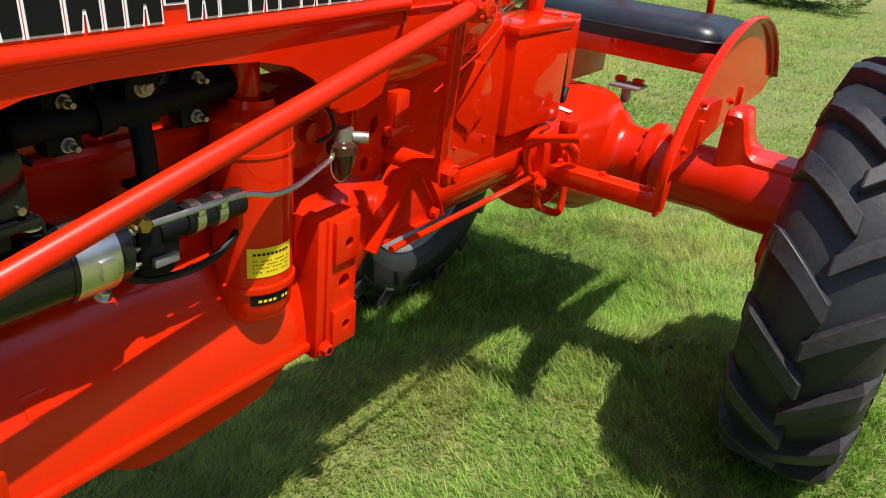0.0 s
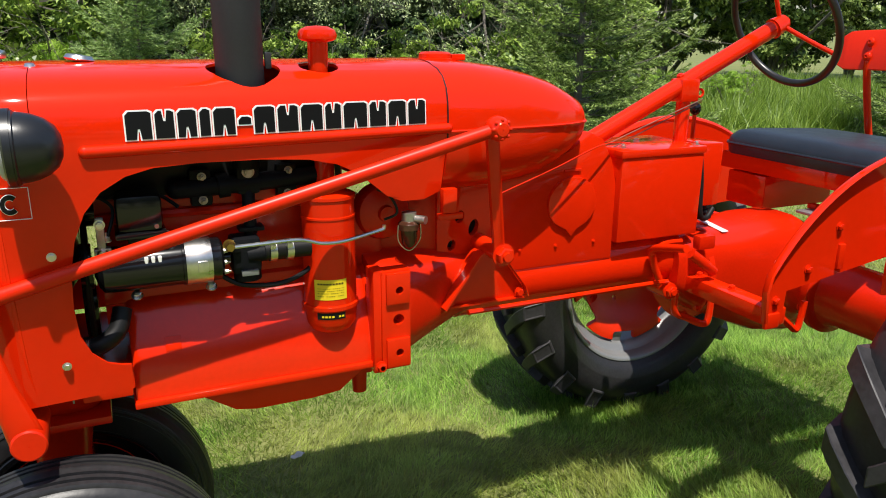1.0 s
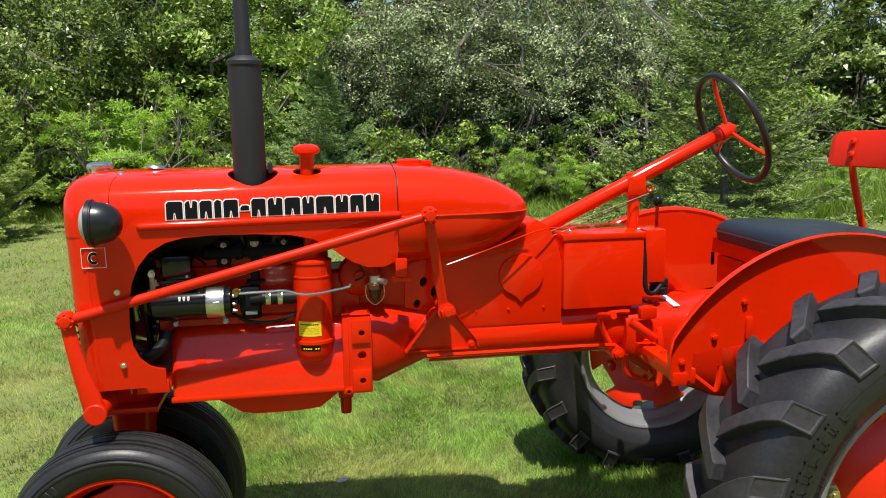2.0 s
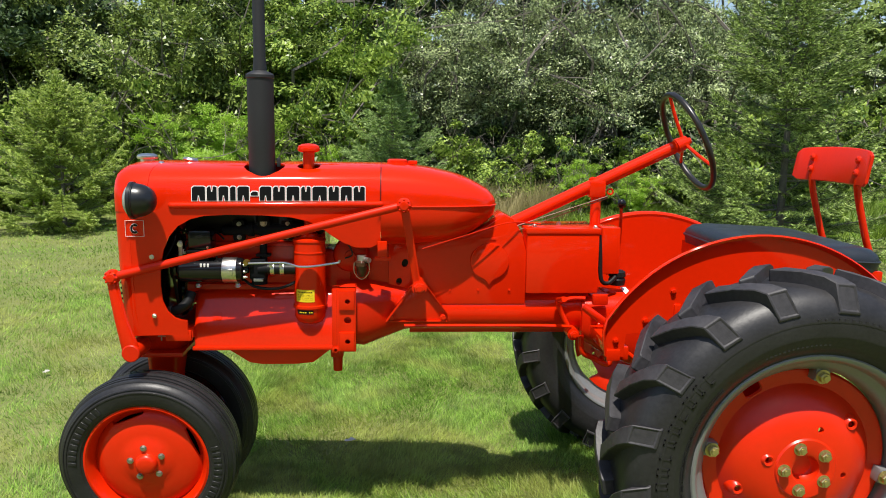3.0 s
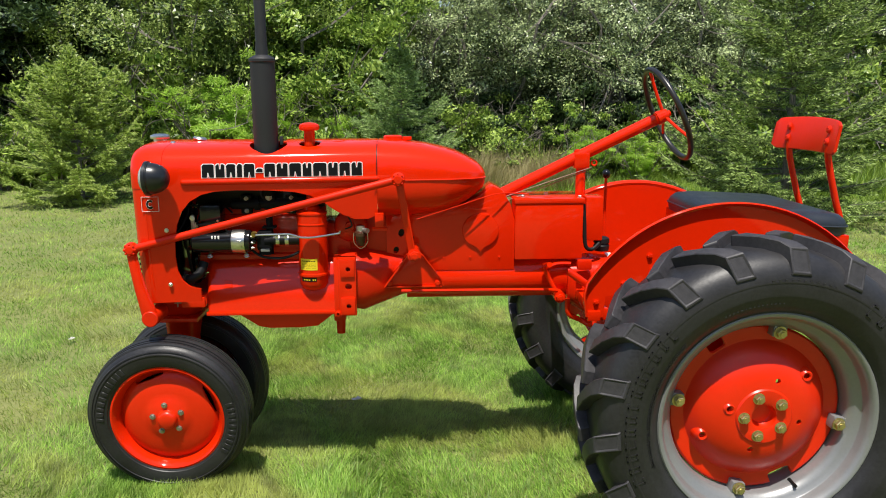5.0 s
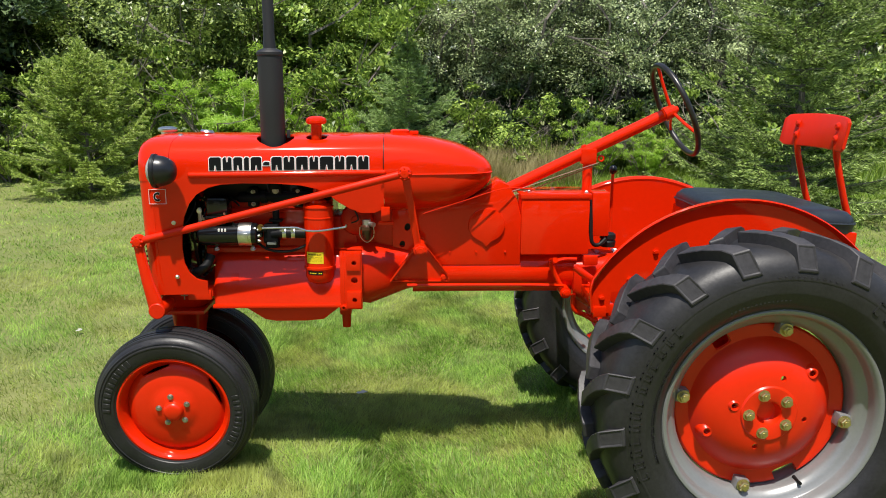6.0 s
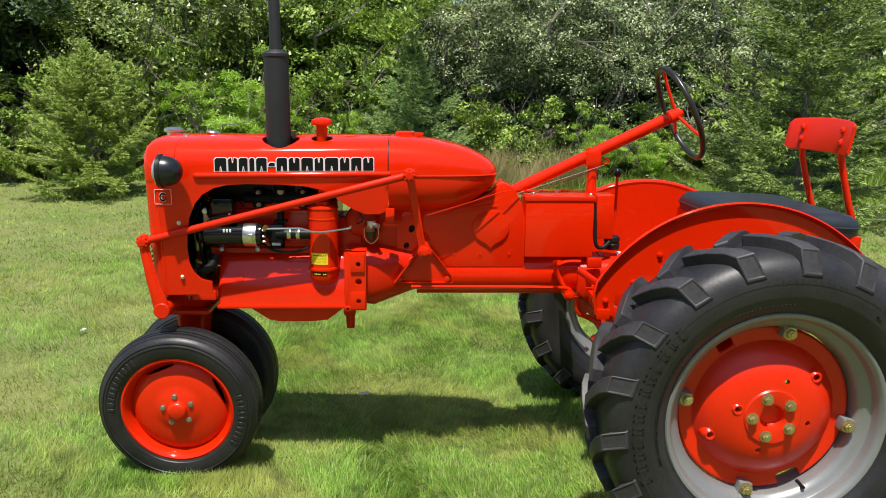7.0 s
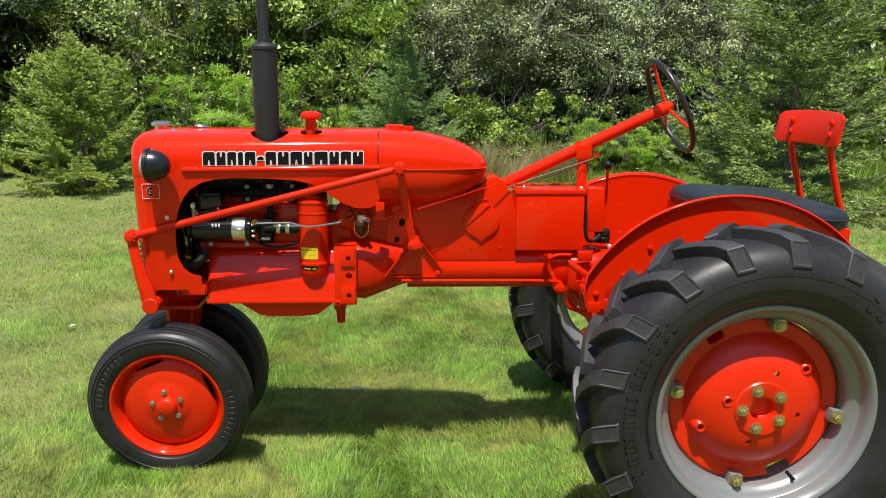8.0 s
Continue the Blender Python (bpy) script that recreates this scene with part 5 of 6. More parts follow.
for sgn in (-1, 1):
    bm = bmesh.new()
    add_turned(bm, [(0.140, 0.05), (0.139, 0.085), (0.131, 0.115), (0.117, 0.137), (0.101, 0.150), (0.094, 0.160), (0.091, 0.178), (0.090, 0.225), (0.092, 0.230), (0.113, 0.236), (0.116, 0.242), (0.116, 0.262), (0.113, 0.266),
                    (0.095, 0.272), (0.088, 0.30), (0.086, 0.44), (0.092, 0.47), (0.098, 0.50), (0.100, 0.53), (0.100, 0.64), (0.06, 0.65)], (0, 0, 0.665), (0, sgn, 0), 44)
    axle = P("axle_housing", bm, RED_CAST, label="red cast rear axle housing")
    for k in range(8):
        a = radians(22 + 45 * k)
        bm = bmesh.new()
        hex_bolt(bm, (0.102 * math.cos(a), sgn * 0.236, 0.665 + 0.102 * math.sin(a)), (0, -sgn, 0), 0.010, 0.009, 0.003)
        P("flange_bolt", bm, RED, axle)
    # upright pad outside the fender, faired into the tube
    bm = bmesh.new()
    rings = []
    for yy, hx, zt in ((0.431, 0.060, 0.866), (0.436, 0.064, 0.870), (0.470, 0.064, 0.870), (0.480, 0.062, 0.862), (0.492, 0.060, 0.815), (0.506, 0.060, 0.784), (0.530, 0.062, 0.768), (0.640, 0.062, 0.764)):
        rings.append([(-hx, sgn * yy, 0.62), (-hx, sgn * yy, zt - 0.012), (-hx + 0.012, sgn * yy, zt), (hx - 0.012, sgn * yy, zt), (hx, sgn * yy, zt - 0.012), (hx, sgn * yy, 0.62)])
    loft(bm, rings)
    pad = P("fender_pad", bm, RED_CAST, axle)
    bm = bmesh.new()
    hex_bolt(bm, (-0.054, sgn * 0.446, 0.835), (-1, 0, 0), 0.010, 0.009, 0.003)
    P("bolt", bm, RED, pad)
    bm = bmesh.new()
    add_rod(bm, (0, sgn * 0.60, AXLE), (0, sgn * 0.83, AXLE), 0.045, seg=20)
    add_turned(bm, [(0.05, 0.61), (0.10, 0.615), (0.11, 0.635), (0.10, 0.66), (0.05, 0.665)], (0, 0, 0.54), (0, sgn, 0), 32)
    P("drive_shaft", bm, RED_CAST, axle)
    # fender: flat plate with a rolled top edge
    y = sgn * (0.405 if sgn < 0 else 0.430)
    FX, FZ, R = (0.06, 0.51, 0.565) if sgn < 0 else (-0.035, 0.505, 0.555)
    low = 0.0 if sgn < 0 else 0.075
    bm = bmesh.new()
    arc = [radians(a) for a in range(40, 149, 4)]
    edge = [(FX + R * math.cos(a), FZ + R * math.sin(a)) for a in arc] + [(-0.428, 0.77), (-0.425, 0.735), (-0.420, 0.695)]
    out = edge + [(-0.365, 0.690), (-0.36, 0.765 - low), (-0.28, 0.775 - low), (-0.10, 0.800 - low), (0.16, 0.83 - low), (0.42 - low, 0.84 - low)]
    add_plate(bm, out, lambda x, z: (x, y, z), (0, sgn * 0.004, 0))
    fender = P("fender", bm, RED, label="red rear fender with a rolled edge")
    bm = bmesh.new()
    rings = []
    for rr, dy in ((-0.006, -0.001), (0.002, -0.003), (0.009, 0.002), (0.012, 0.010), (0.012, 0.020), (0.008, 0.024), (0.004, 0.021), (0.005, 0.012), (-0.004, 0.005)):
        rings.append([(x + rr * (x - FX) / R, y + sgn * dy, z + rr * (z - FZ) / R) for x, z in edge])
    loft(bm, rings, False, False)
    P("rolled_edge", bm, RED, fender)
    for x0, z0, z1 in ((-0.20, 0.80, 0.862), (0.14, 0.84, 0.895)):
        bm = bmesh.new()
        add_box(bm, (x0 - 0.010, min(y, y + sgn * 0.012), z0), (x0 + 0.010, max(y, y + sgn * 0.012), z1), 0.003)
        P("fender_brace", bm, RED, fender)
    for x, z in ((-0.30, 0.81), (-0.215, 0.905), (-0.392, 0.745), (0.05, 0.87)):
        bm = bmesh.new()
        hex_bolt(bm, (x, y + sgn * 0.004, z), (0, sgn, 0), 0.0085, 0.007, 0.003)
        P("bolt", bm, RED, fender)
    bm = bmesh.new()
    add_box(bm, (-0.420, min(y, y + sgn * 0.010), 0.678), (-0.375, max(y, y + sgn * 0.010), 0.715), 0.004)
    P("fender_foot", bm, RED, fender)
    # fender support beam and its foot
    bm = bmesh.new()
    add_box(bm, (-0.402, min(sgn * 0.07, sgn * 0.405), 0.678), (-0.346, max(sgn * 0.07, sgn * 0.405), 0.722), 0.006)
    beam = P("fender_support", bm, RED, label="red bar carrying the fender")
    bm = bmesh.new()
    add_tube(bm, [(-0.350, sgn * 0.380, 0.700), (-0.305, sgn * 0.380, 0.664), (-0.276, sgn * 0.380, 0.644), (-0.266, sgn * 0.380, 0.668), (-0.260, sgn * 0.380, 0.716)], 0.0085, 8, 4)
    P("loop_rod", bm, RED, beam)
    for k in range(3):
        bm = bmesh.new()
        hex_bolt(bm, (-0.372, sgn * (0.13 + 0.12 * k), 0.722), (0, 0, 1), 0.009, 0.008, 0.003)
        P("bolt", bm, RED, beam)
# pedals and linkage by the box
bm = bmesh.new()
add_tube(bm, [(-0.525, -0.242, 0.842), (-0.523, -0.18, 0.828), (-0.521, -0.115, 0.808), (-0.505, -0.100, 0.765), (-0.480, -0.100, 0.715), (-0.467, -0.100, 0.680)], 0.0100, 10, 5)
add_tube(bm, [(-0.52, -0.11, 0.800), (-0.47, -0.10, 0.815), (-0.42, -0.10, 0.815)], 0.008, 8, 4)
pedal = P("clutch_pedal", bm, RED, label="bent red pedal lever")
bm = bmesh.new()
add_rod(bm, (-0.462, -0.125, 0.690), (-0.462, -0.05, 0.690), 0.022, seg=16)
hex_bolt(bm, (-0.462, -0.125, 0.690), (0, -1, 0), 0.016, 0.012, 0.006)
P("pedal_shaft", bm, RED, pedal)
bm = bmesh.new()
add_tube(bm, [(-1.06, -0.145, 0.728), (-0.60, -0.135, 0.724), (-0.47, -0.120, 0.716)], 0.0065, 8, 2)
P("pull_rod", bm, RED, label="thin red pull rod")
bm = bmesh.new()
add_tube(bm, [(-0.43, -0.110, 0.68), (-0.425, -0.110, 0.622), (-0.38, -0.110, 0.597), (-0.345, -0.130, 0.582), (-0.328, -0.134, 0.596), (-0.322, -0.130, 0.68)], 0.010, 10, 5)
P("step_loop", bm, RED, label="red hanging step loop")
bm = bmesh.new()
add_tube(bm, [(-0.44, -0.165, 0.800), (-0.40, -0.175, 0.770), (-0.365, -0.170, 0.745)], 0.014, 10, 4)
add_box(bm, (-0.405, -0.155, 0.800), (-0.350, -0.125, 0.838), 0.008)
P("brake_link", bm, RED_CAST)
# -- seat --
bm = bmesh.new()
rings = []
for s, (z0, inset) in enumerate(((0.945, 0.0), (0.980, -0.005), (1.000, 0.002), (1.014, 0.018), (1.021, 0.050), (1.024, 0.10))):
    x0, x1, y0, y1 = 0.060 + inset, 0.522 - inset, -0.33 + inset, 0.30 - inset
    rr = 0.06 - min(0.03, inset * 0.3)
    ring = []
    for cx, cy, a0 in ((x1 - rr, y1 - rr, 0), (x0 + rr, y1 - rr, 90), (x0 + rr, y0 + rr, 180), (x1 - rr, y0 + rr, 270)):
        for k in range(6):
            a = radians(a0 + 18 * k)
            px = cx + rr * math.cos(a)
            ring.append((px, cy + rr * math.sin(a), z0 + 0.026 + 0.006 * math.sin((px - 0.03) / 0.5 * math.pi) * (s > 2) - px * 0.045))
    rings.append(ring)
loft(bm, rings)
seat = P("seat_cushion", bm, VINYL, label="wide black vinyl seat cushion", sharp=60)
bm = bmesh.new()
ring = [Vector(p) + Vector((0, 0, -0.002)) for p in rings[1]]
add_tube(bm, ring + [ring[0]], 0.0045, 6, 0)
P("piping", bm, VINYL, seat)
bm = bmesh.new()
add_box(bm, (0.062, -0.325, 0.900), (0.520, 0.295, 0.953), 0.006, Matrix.Translation((0.50, 0, 0.95)) @ Matrix.Rotation(radians(2.6), 4, 'Y') @ Matrix.Translation((-0.50, 0, -0.95)))
base = P("seat_base", bm, RED, label="red seat base board")
bm = bmesh.new()
add_box(bm, (0.065, 0.10, 0.812), (0.36, 0.26, 0.915), 0.006)
P("seat_stand", bm, RED, base)
bm = bmesh.new()
arcs = []
for k in range(25):
    s = (k - 12) / 12
    ease = 1 - max(0.0, (abs(s) - 0.88) / 0.12) ** 2 * 0.22
    arcs.append((0.522 - 0.034 * s * s, s * 0.246, 1.290 + 0.060 * ease - 0.010 * s * s, 1.290 - 0.060 * ease - 0.004 * s * s))
rings = []
for x, y, zt, zb in arcs:
    rings.append([(x, y, zt), (x + 0.005, y, zt + 0.004), (x + 0.011, y, zt), (x - 0.003, y, zb), (x - 0.010, y, zb - 0.004), (x - 0.015, y, zb)])
loft(bm, rings)
back = P("backrest", bm, RED_ROD, label="curved red backrest plate", sharp=45)
for y in (-0.152, 0.152):
    bm = bmesh.new()
    add_tube(bm, [(0.524, y, 1.32), (0.503, y, 1.235), (0.548, y, 1.06), (0.574, y, 0.98), (0.572, y, 0.93), (0.540, y, 0.905)], 0.0125, 10, 4)
    P("backrest_post", bm, RED, back)
    for z in (1.335, 1.290):
        bm = bmesh.new()
        for dy in (-0.02, 0.02):
            add_turned(bm, [(0.001, 0.0005), (0.005, 0.0030), (0.009, 0.0025), (0.013, -0.001), (0.015, -0.005)], (0.4935 + (z - 1.312) * 0.12, y + dy * 0.02, z - 0.022), (-1, 0, 0.12), 16)
        P("rivet", bm, RED, back)


# ---- trees and shrubs ----
def leaves(centres, size, rng, aspect=0.55, up=0.45, out=None):
    """A pointed leaf at each centre, turned at random and somewhat to the light."""
    n = len(centres)
    nrm = rng.normal(0, 0.72, (n, 3))
    nrm[:, 2] += up * 2
    if out is not None:
        nrm += out
    nrm /= np.linalg.norm(nrm, axis=1)[:, None]
    t = np.cross(nrm, rng.normal(0, 1, (n, 3)))
    t /= np.linalg.norm(t, axis=1)[:, None] + 1e-9
    b = np.cross(nrm, t)
    s = (size * rng.uniform(0.6, 1.3, n))[:, None]
    v = np.stack([centres - t * s, centres + t * s * 0.2 + b * s * aspect * 1.5, centres + t * s - b * s * aspect * 0.4], 1).reshape(-1, 3)
    return v, np.arange(n * 3).reshape(-1, 3)


def limbs(bm, p, d, length, r, depth, rng, tips):
    """Grows a limb and its branches; collects the tips."""
    q, pts = Vector(p), [Vector(p)]
    d = Vector(d).normalized()
    for i in range(4):
        d = (d + Vector(rng.normal(0, 0.16, 3)) + Vector((0, 0, 0.06))).normalized()
        q = q + d * length / 4
        pts.append(q.copy())
        if depth < 2:
            tips.append(q.copy())
    add_tube(bm, pts, r, seg=6 if depth > 1 else 4, smooth=0, r_end=r * 0.45)
    if depth:
        for k in range(3 if depth > 1 else 3):
            s = Vector(rng.normal(0, 1, 3)).normalized()
            nd = (d * 0.55 + s * 0.75 + Vector((0, 0, 0.15))).normalized()
            limbs(bm, pts[2 + k % 3], nd, length * rng.uniform(0.5, 0.75), r * 0.5, depth - 1, rng, tips)


def broadleaf(name, label, height, spread, stems, leaf, count, mat, seed, low=0.12, clump=0.30, category="tree", aspect=0.55):
    """A broad-leaved tree or shrub: stems with limbs, and a crown of single leaves in clumps with gaps."""
    rng = np.random.default_rng(seed)
    top = new(name)
    bm, tips = bmesh.new(), []
    for s in range(stems):
        a = 2 * math.pi * (s + rng.uniform(0, 0.6)) / stems
        lean = 0.12 + 0.45 * rng.uniform() * (stems > 1)
        d = Vector((math.cos(a) * lean * spread / height * 1.6, math.sin(a) * lean * spread / height * 1.6, 1))
        limbs(bm, (0.08 * math.cos(a), 0.08 * math.sin(a), -0.05), d, height * rng.uniform(0.6, 0.85), 0.014 * height, 2, rng, tips)
    part("trunk", bm, BARK, top)
    # clumps: in a lumpy egg, thicker towards its skin, and round the twigs
    m = count // 150
    u = rng.normal(0, 1, (m, 3))
    u /= np.linalg.norm(u, axis=1)[:, None]
    rad = rng.uniform(0.35, 1.0, m) ** 0.5
    lump = 0.78 + 0.22 * np.sin(u[:, 0] * 5 + seed) * np.cos(u[:, 1] * 4.3 + u[:, 2] * 3.7 + seed) + rng.normal(0, 0.06, m)
    c = u * (rad * lump)[:, None] * np.array([spread / 2, spread / 2, height * (1 - low) / 2])
    c[:, 2] += height * (1 + low) / 2
    tw = np.array([tuple(t) for t in tips])
    c[: m // 3] = tw[rng.integers(0, len(tw), m // 3)]
    size = clump * rng.uniform(0.6, 1.4, m)
    k = rng.integers(0, m, count)
    p = c[k] + rng.normal(0, 0.42, (count, 3)) * size[k][:, None] * np.array([1, 1, 0.6])
    keep = p[:, 2] > 0.02
    p = p[keep]
    face = rng.normal(0, 1, (m, 3)) * 0.8 + u * 0.9
    v, f = leaves(p, leaf, rng, aspect, out=face[k][keep])
    crown = new("crown", fast_mesh("crown", v, f, mat))
    crown.parent = top
    return tagged(top, label, category)


def spruce(name, label, height, spread, count, seed, mat=None, dense=1.0, taper=0.8, leader=0.12):
    """A spruce: a straight stem, whorls of flat drooping boughs with turned-up tips, twigs set round with fine needles, and a bare-ish leader."""
    rng = np.random.default_rng(seed)
    top = new(name)
    bm = bmesh.new()
    add_tube(bm, [(0, 0, -0.05), (0.01, 0, height * 0.5), (0, 0, height)], 0.012 * height + 0.008, seg=8, smooth=2, r_end=0.004)
    tp, td = [(0, 0, height * (1 - leader) - 0.02)], [(0, 0, height * leader)]
    z, full = 0.03 * height, height * (1 - leader)
    while z < full:
        k = z / full
        reach = spread / 2 * (1 - k) ** taper * rng.uniform(0.80, 1.10) + 0.05
        n = int(rng.integers(7, 11))
        for i in range(n):
            a = 2 * math.pi * (i + rng.uniform(0, 0.9)) / n
            r = reach * rng.uniform(0.62, 1.12)
            up = rng.normal(0.02 + 0.55 * k, 0.09)
            z0 = z + rng.normal(0, 0.025)
            at = lambda q: Vector((math.cos(a) * r * q, math.sin(a) * r * q, z0 + r * (up * q - 0.30 * q * (1 - q) + 0.14 * q * q)))
            add_tube(bm, [at(q) for q in (0, 0.35, 0.7, 1)], 0.009 * (1 - k) + 0.004, seg=4, smooth=0, r_end=0.002)
            tip = at(1) - at(0.86)
            tp.append(tuple(at(0.86)))
            td.append(tuple(tip * 1.3))
            for q in np.linspace(0.22, 0.95, max(4, int(r * 13 * dense))):
                b = at(q)
                for side in (-1, 1):
                    ta = a + side * rng.uniform(0.55, 0.95)
                    ln = (0.07 + 0.34 * r * (1 - q) ** 0.8) * rng.uniform(0.7, 1.25)
                    tp.append(tuple(b))
                    td.append((math.cos(ta) * ln, math.sin(ta) * ln, ln * rng.normal(0.02 + 0.2 * k, 0.08)))
        z += 0.205 * (1 - 0.4 * k) * rng.uniform(0.85, 1.15) / dense ** 0.5
    for q in np.linspace(0.1, 0.75, 3):
        for i in range(5):
            a = 2 * math.pi * (i + rng.uniform(0, 0.8)) / 5
            tp.append((0, 0, full + q * height * leader))
            td.append((0.13 * math.cos(a) * (1.1 - q), 0.13 * math.sin(a) * (1.1 - q), 0.10))
    part("trunk", bm, BARK, top)
    tp, td = np.array(tp), np.array(td)
    size = np.linalg.norm(td, axis=1)
    k = rng.choice(len(tp), count, p=size / size.sum())
    p = tp[k] + td[k] * rng.uniform(0, 1, count)[:, None]
    d = td[k] / size[k][:, None]
    off = rng.normal(0, 1, (count, 3))
    off /= np.linalg.norm(off, axis=1)[:, None]
    d = d * 0.9 + off * 0.62
    d /= np.linalg.norm(d, axis=1)[:, None]
    side = np.cross(d, rng.normal(0, 1, (count, 3)))
    side /= np.linalg.norm(side, axis=1)[:, None]
    ln = rng.uniform(0.030, 0.052, count)[:, None] * (0.95 + 0.09 * height)
    w = 0.0050 * (1 + 0.07 * height)
    v = np.stack([p - side * w, p + side * w, p + d * ln], 1).reshape(-1, 3)
    crown = new("crown", fast_mesh("crown", v, np.arange(count * 3).reshape(-1, 3), mat or NEEDLE))
    crown.parent = top
    return tagged(top, label, "spruce tree")


def put(ob, x, y, size=1.0, turn=0.0):
    """Stands a tree at its place."""
    ob.matrix_basis = pose(x, y, -0.05, 0, 0, turn) @ Matrix.Diagonal((size, size, size, 1))
    return ob


def again(ob, x, y, size=1.0, turn=0.0, label=""):
    o = copy_thing(ob, pose(x, y, -0.05, 0, 0, turn))
    o.scale = (size, size, size)
    if label:
        tagged(o, label)
    return o


put(spruce("spruce_tree", "small bushy young spruce standing on the lawn", 2.12, 2.40, 190000, 3, dense=0.95, taper=0.60, leader=0.09), -5.75, 8.1)
put(spruce("spruce_tree", "thin young spruce among the shrubs", 2.80, 2.9, 120000, 5, NEEDLE_BLUE, dense=0.9, taper=1.1, leader=0.20), -1.2, 9.3)
big = put(spruce("spruce_tree", "dense dark green spruce at the lawn's edge", 4.1, 3.3, 190000, 7, NEEDLE_DARK, dense=0.85, taper=0.7), 3.6, 6.3)
again(big, 8.6, 4.8, 0.95, 130)
again(big, 13.6, 1.9, 1.0, 250)
alder = put(broadleaf("alder_tree", "bushy alder with dull green leaves at the wood's edge", 4.4, 4.0, 5, 0.040, 52000, LEAF_ALDER, 11, low=0.14), -5.0, 12.6)
silver = put(broadleaf("willow_tree", "shrubby willow with silvery green leaves", 4.3, 3.6, 6, 0.031, 64000, LEAF_SILVER, 12, low=0.14, aspect=0.42), 0.7, 12.4)
maple = put(broadleaf("maple_tree", "young maple with fresh green leaves", 4.4, 3.8, 3, 0.050, 44000, LEAF_MAPLE, 13, low=0.20), -3.1, 12.9)
# the wood's shade is put into this tree's leaf colour
shade = put(broadleaf("dark_tree", "broad-leaved tree, its blue-green leaves coloured dark for shade", 4.2, 3.0, 2, 0.060, 32000, LEAF_SHADE_TINT, 16, low=0.10), -8.7, 11.9)
bush = put(broadleaf("leafy_shrub", "low leafy shrub at the wood's edge", 1.9, 2.2, 7, 0.052, 13000, LEAF_MAPLE, 14, low=0.0, clump=0.22, category="shrub"), -6.2, 10.7)
bright = put(broadleaf("bright_shrub", "bright yellow-green shrub with narrow leaves", 1.9, 1.6, 9, 0.036, 26000, LEAF_BRIGHT, 15, low=0.0, clump=0.14, category="shrub", aspect=0.22), -4.05, 9.6)
# deep-wood alder and maple, dark tree, undergrowth: shade put into leaf colour
far_alder = put(broadleaf("alder_tree", "tall alder in the depth of the wood, leaves coloured dark for shade", 5.6, 4.2, 4, 0.085, 15000, LEAF_DEEP_SHADE_TINT, 41, low=0.02), -3.8, 15.4)
far_maple = put(broadleaf("maple_tree", "tall maple in the depth of the wood, leaves coloured dark for shade", 5.8, 4.4, 3, 0.090, 14000, LEAF_DEEP_SHADE_TINT, 42, low=0.04), -0.6, 15.4)
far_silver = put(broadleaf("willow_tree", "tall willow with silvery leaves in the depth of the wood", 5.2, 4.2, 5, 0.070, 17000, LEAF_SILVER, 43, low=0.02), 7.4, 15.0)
far_shade = put(broadleaf("dark_tree", "tree in the depth of the wood, leaves coloured dark for shade", 5.6, 4.4, 2, 0.10, 14000, LEAF_SHADE_TINT, 44, low=0.05), -9.6, 16.0)
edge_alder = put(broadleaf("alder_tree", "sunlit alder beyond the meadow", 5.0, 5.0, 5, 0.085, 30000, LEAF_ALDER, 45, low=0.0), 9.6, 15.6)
under = put(broadleaf("undergrowth_shrub", "low undergrowth of the wood, leaves coloured dark for its shade", 1.7, 2.6, 7, 0.060, 11000, LEAF_SHADE_TINT, 46, low=0.0, clump=0.24, category="shrub"), -6.2, 12.0)
rng0 = np.random.default_rng(99)
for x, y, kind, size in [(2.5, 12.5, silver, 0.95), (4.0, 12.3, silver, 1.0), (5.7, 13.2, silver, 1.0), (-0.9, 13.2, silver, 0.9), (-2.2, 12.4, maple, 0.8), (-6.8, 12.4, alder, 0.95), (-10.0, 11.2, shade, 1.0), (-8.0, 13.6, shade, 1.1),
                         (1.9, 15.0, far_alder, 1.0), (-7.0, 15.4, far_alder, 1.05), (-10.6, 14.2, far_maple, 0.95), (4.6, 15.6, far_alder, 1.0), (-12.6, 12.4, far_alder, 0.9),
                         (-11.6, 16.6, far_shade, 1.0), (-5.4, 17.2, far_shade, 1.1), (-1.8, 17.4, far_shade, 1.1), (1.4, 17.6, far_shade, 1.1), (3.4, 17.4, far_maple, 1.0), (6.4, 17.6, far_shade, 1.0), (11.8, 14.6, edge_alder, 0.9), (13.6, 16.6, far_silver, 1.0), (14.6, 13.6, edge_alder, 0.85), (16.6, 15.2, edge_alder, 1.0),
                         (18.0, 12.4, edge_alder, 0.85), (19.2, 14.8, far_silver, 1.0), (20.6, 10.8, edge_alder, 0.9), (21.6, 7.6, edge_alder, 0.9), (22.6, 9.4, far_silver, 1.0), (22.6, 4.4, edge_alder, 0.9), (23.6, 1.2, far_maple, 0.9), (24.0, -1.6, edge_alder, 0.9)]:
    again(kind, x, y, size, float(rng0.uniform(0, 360)))
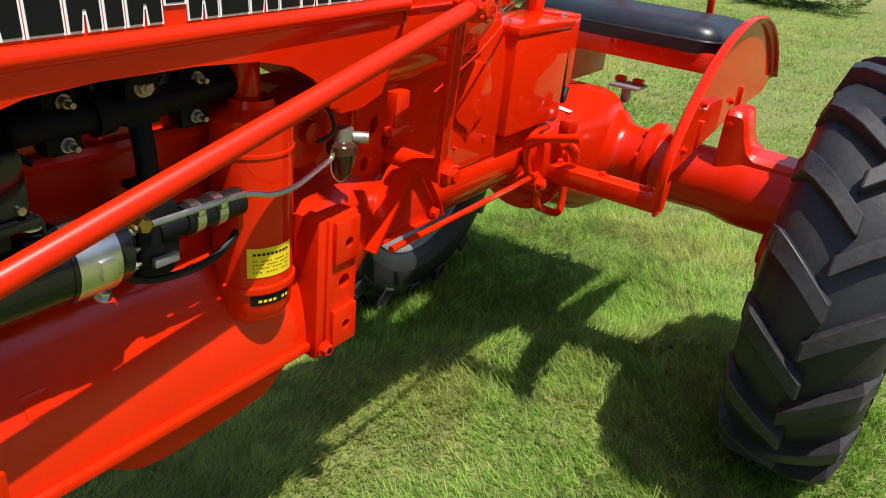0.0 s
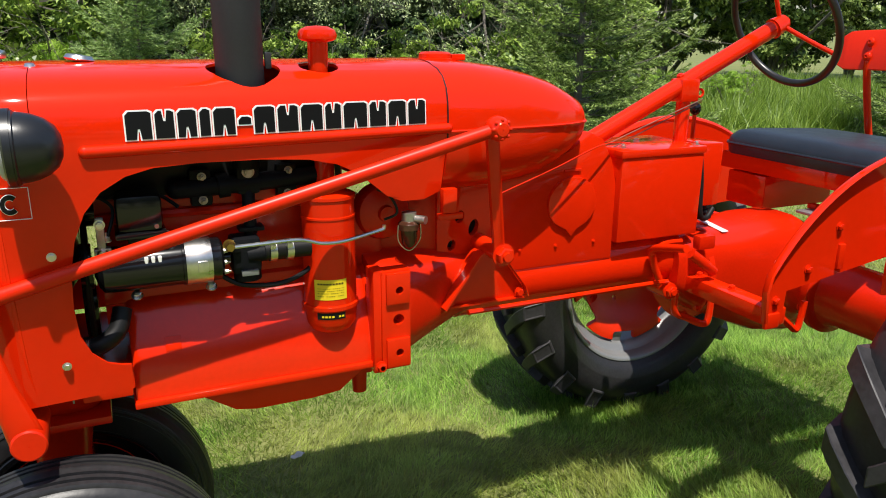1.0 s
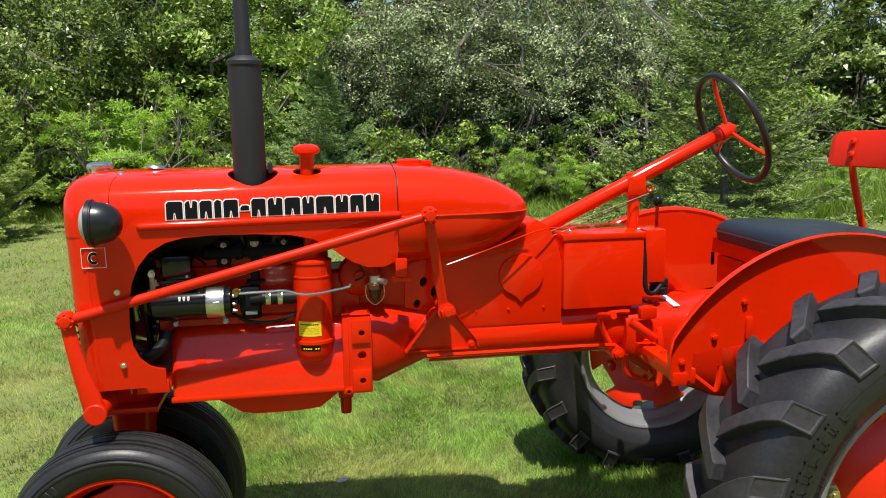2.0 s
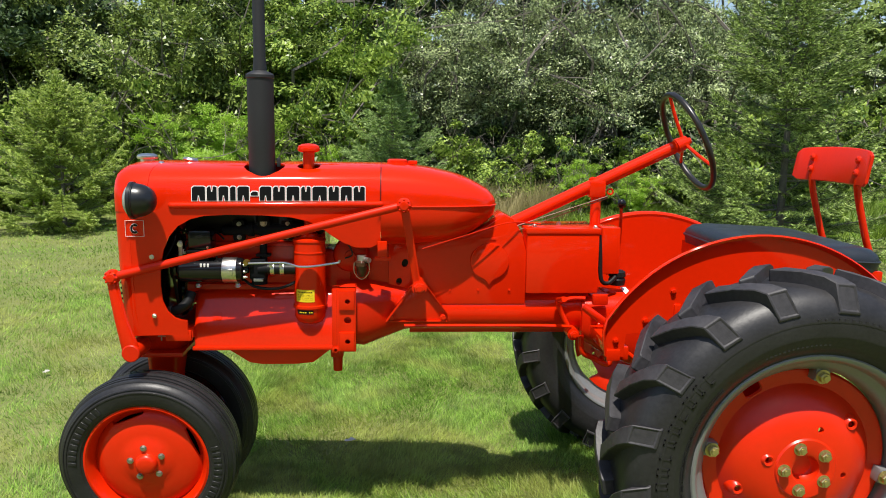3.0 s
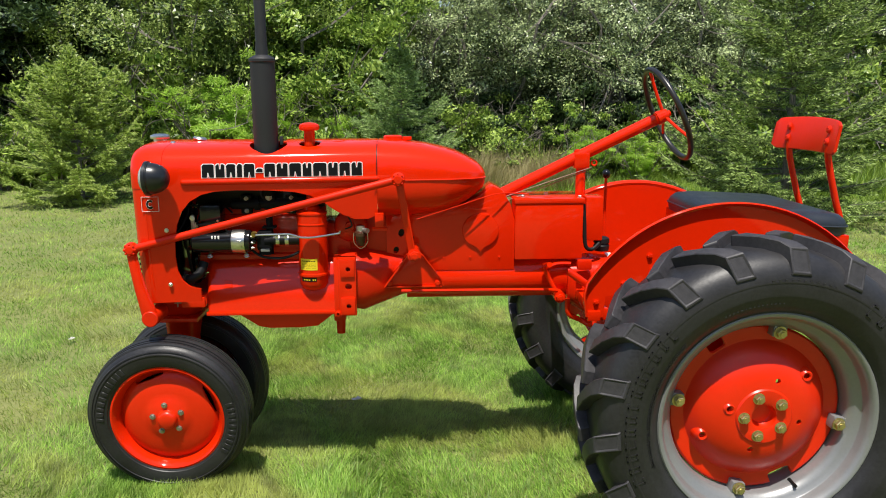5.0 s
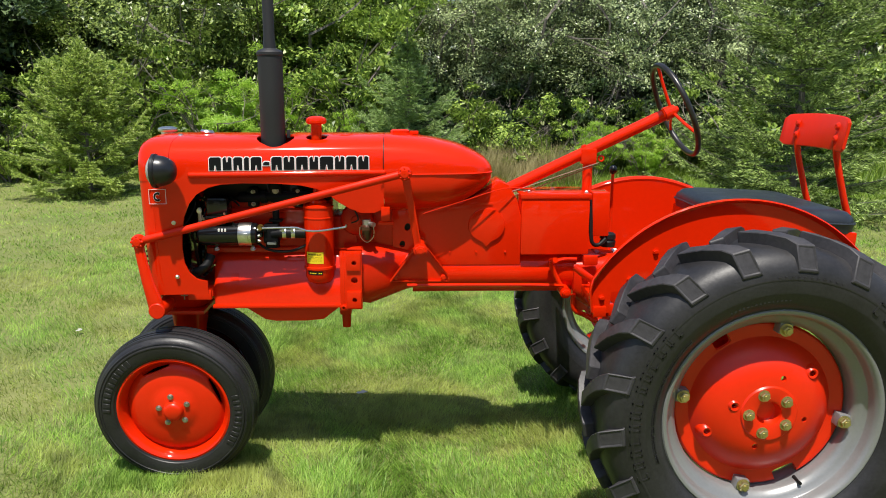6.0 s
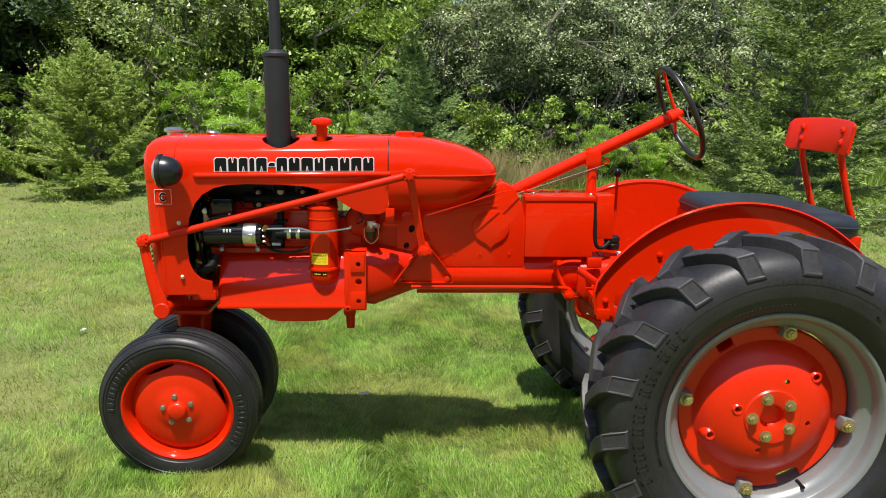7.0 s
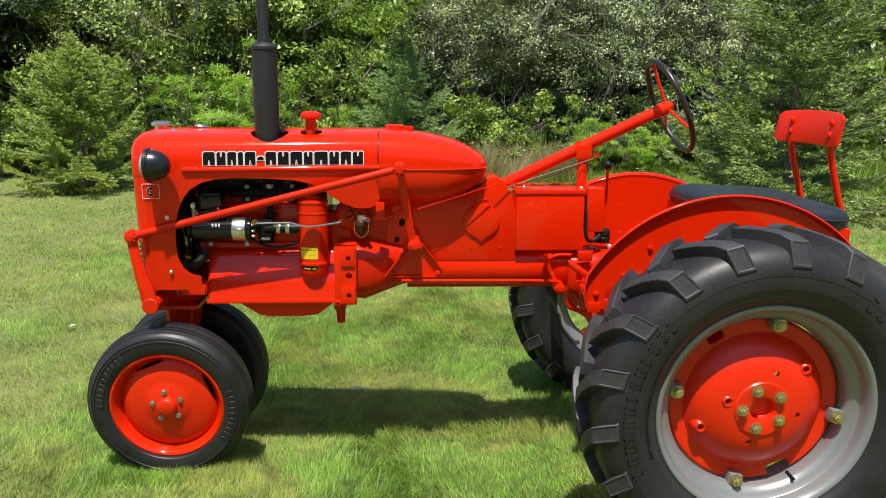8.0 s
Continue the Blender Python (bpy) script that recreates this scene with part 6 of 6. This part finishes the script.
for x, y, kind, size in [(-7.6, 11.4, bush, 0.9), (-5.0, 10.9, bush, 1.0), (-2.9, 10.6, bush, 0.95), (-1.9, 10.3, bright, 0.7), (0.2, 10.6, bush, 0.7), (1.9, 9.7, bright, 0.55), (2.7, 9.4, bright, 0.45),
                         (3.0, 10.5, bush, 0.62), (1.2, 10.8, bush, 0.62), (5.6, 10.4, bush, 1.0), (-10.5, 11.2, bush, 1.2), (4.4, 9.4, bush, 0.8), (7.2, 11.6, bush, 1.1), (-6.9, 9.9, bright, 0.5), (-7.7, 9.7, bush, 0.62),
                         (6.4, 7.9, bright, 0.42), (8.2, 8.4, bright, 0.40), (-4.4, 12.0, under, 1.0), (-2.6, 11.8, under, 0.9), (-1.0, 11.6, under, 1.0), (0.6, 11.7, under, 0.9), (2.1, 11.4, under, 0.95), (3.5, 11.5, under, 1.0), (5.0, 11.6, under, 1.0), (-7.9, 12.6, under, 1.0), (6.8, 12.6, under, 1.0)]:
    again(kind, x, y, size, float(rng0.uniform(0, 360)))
# unseen trees added at the camera's back to cut low sky light and reflections
for k in range(15):
    again((edge_alder, far_silver)[k % 2], -25 + 3.6 * k, -21.5 + 1.5 * math.sin(k * 1.9) + 0.02 * (k - 7) ** 2, 1.6, float(rng0.uniform(0, 360)), "unseen tree added behind the camera to block low sky light")


def build_bank():
    """A low bank of bare brown earth at the foot of the wood."""
    xs, ys = np.linspace(-10.2, -7.5, 46), np.linspace(9.9, 11.4, 26)
    gx, gy = np.meshgrid(xs, ys)
    e = np.clip(1 - ((gx + 8.85) / 1.32) ** 2 - ((gy - 10.7) / 0.74) ** 2, 0, 1)
    z = 0.50 * e ** 0.9 * (1 + 0.14 * np.sin(gx * 7) * np.sin(gy * 9 + 1)) - 0.02
    i = (np.arange(25)[:, None] * 46 + np.arange(45)[None]).ravel()
    tagged(new("earth_bank", fast_mesh("earth_bank", np.stack([gx, gy, z], -1).reshape(-1, 3), np.stack([i, i + 1, i + 47, i + 46], -1), EARTH)),
           "low bank of bare brown earth at the wood's foot", "ground", kind="structure")


build_bank()


def meadow(x, y, r):
    """Unmown ground: beyond the lawn's edge."""
    edge = np.interp(x, [-12, -7, -3, 1, 3, 6.4, 9, 16], [10.6, 10.0, 9.6, 8.8, 7.8, 6.8, 5.6, 3.6])
    return (y > edge + r.normal(0, 0.15, len(x))) & (r.uniform(0, 1, len(x)) < np.clip(1.25 - (y - edge) / 9, 0.12, 1))


blades("tall_grass", 5200, (-0.2, 1.6, 8.9, 9.9), 0.62, 0.008, STRAW, "tall dry grass and stalks along the wood's edge", 21, 0.5)
blades("weeds", 170000, (-9.0, 16.0, 4.0, 16.0), 0.27, 0.013, WEED, "rank green weeds on the unmown meadow", 22, 1.0, keep=meadow)
blades("weeds", 60000, (5.5, 15.0, 4.5, 13.5), 0.52, 0.016, WEED, "rank green weeds on the unmown meadow", 28, 0.7, keep=meadow)
for x, y, turn in ((-1.307, 0.617, 20), (-3.116, 1.637, 70)):
    bm = bmesh.new()
    add_plate(bm, [(-0.030, -0.003), (-0.020, -0.011), (-0.006, -0.010), (0.004, -0.016), (0.014, -0.008), (0.030, 0.001), (0.016, 0.008), (0.006, 0.015), (-0.006, 0.009), (-0.020, 0.010)], lambda u, v: (u, v, 0.005 * math.sin(u * 90) + 12 * v * v + 0.034), (0, 0, 0.0008))
    scrap = part("dry_leaf", bm, PALE)
    scrap.matrix_basis = pose(x, y, float(rise(np.array(x), np.array(y))) - 0.004, 8, 12, turn)
    tagged(scrap, "small pale dry leaf lying on the lawn", "leaf", "fallen leaves")


blades("tall_grass", 2600, (-10.4, -7.3, 9.9, 11.2), 0.75, 0.010, STRAW, "tall dry grass and stalks along the wood's edge", 31, 0.7)
blades("weeds", 9000, (-10.4, -7.0, 9.9, 11.4), 0.70, 0.016, WEED, "rank green weeds over the earth bank", 32, 0.8)


def thinning(mx, my, near, far):
    """Keeps all blades within near of a middle, and fewer and fewer up to far."""
    def keep(x, y, r):
        d = np.hypot(x - mx, y - my)
        return r.uniform(0, 1, len(x)) < np.clip((far - d) / (far - near), 0, 1)
    return keep


blades("lawn_grass", 520000, (-6.5, 4.5, -3.5, 6.0), 0.052, 0.0042, LAWN, "short mown green lawn grass", 23, 0.95, keep=thinning(-1.2, 1.2, 2.4, 5.0))
blades("lawn_grass", 230000, (-2.6, 1.5, -1.3, 2.6), 0.050, 0.0036, LAWN, "short mown green lawn grass", 26, 1.0, keep=thinning(-0.5, 0.6, 1.5, 2.4))
blades("dry_grass", 62000, (-6.5, 4.5, -3.5, 6.0), 0.026, 0.004, STRAW, "dry straw-coloured blades in the lawn", 24, 1.3,
       keep=lambda x, y, r: thinning(-1.2, 1.2, 2.4, 5.0)(x, y, r) & (r.uniform(0, 1, len(x)) < 0.2 + 0.8 * (np.sin(x * 1.7 + 2) * np.sin(y * 1.3 + 1) > 0.15)))
blades("lawn_grass", 260000, (-12.0, 16.0, 0.5, 11.0), 0.042, 0.010, LAWN, "short mown green lawn grass", 25, 1.1, keep=lambda x, y, r: thinning(2.0, 5.0, 7.0, 14.0)(x, y, r) & (np.hypot(x + 1.2, y - 1.2) > 3.0))
blades("lawn_grass", 110000, (1.0, 15.0, -3.0, 4.5), 0.046, 0.010, LAWN, "short mown green lawn grass", 27, 1.1, keep=lambda x, y, r: (np.hypot(x + 1.2, y - 1.2) > 3.2) & (r.uniform(0, 1, len(x)) < np.clip(1.3 - x / 14, 0.2, 1)))
for wx, wy, reach_x, reach_y, seed in ((-1.91, -0.205, 0.26, 0.14, 51), (-1.91, 0.10, 0.26, 0.14, 52), (-0.006, -0.778, 0.34, 0.22, 53), (-0.030, 0.612, 0.34, 0.22, 54)):
    blades("lawn_grass", 5200, (wx - reach_x, wx + reach_x, wy - reach_y, wy + reach_y), 0.064, 0.0040, LAWN, "longer lawn grass standing round a tyre", seed, 0.6)
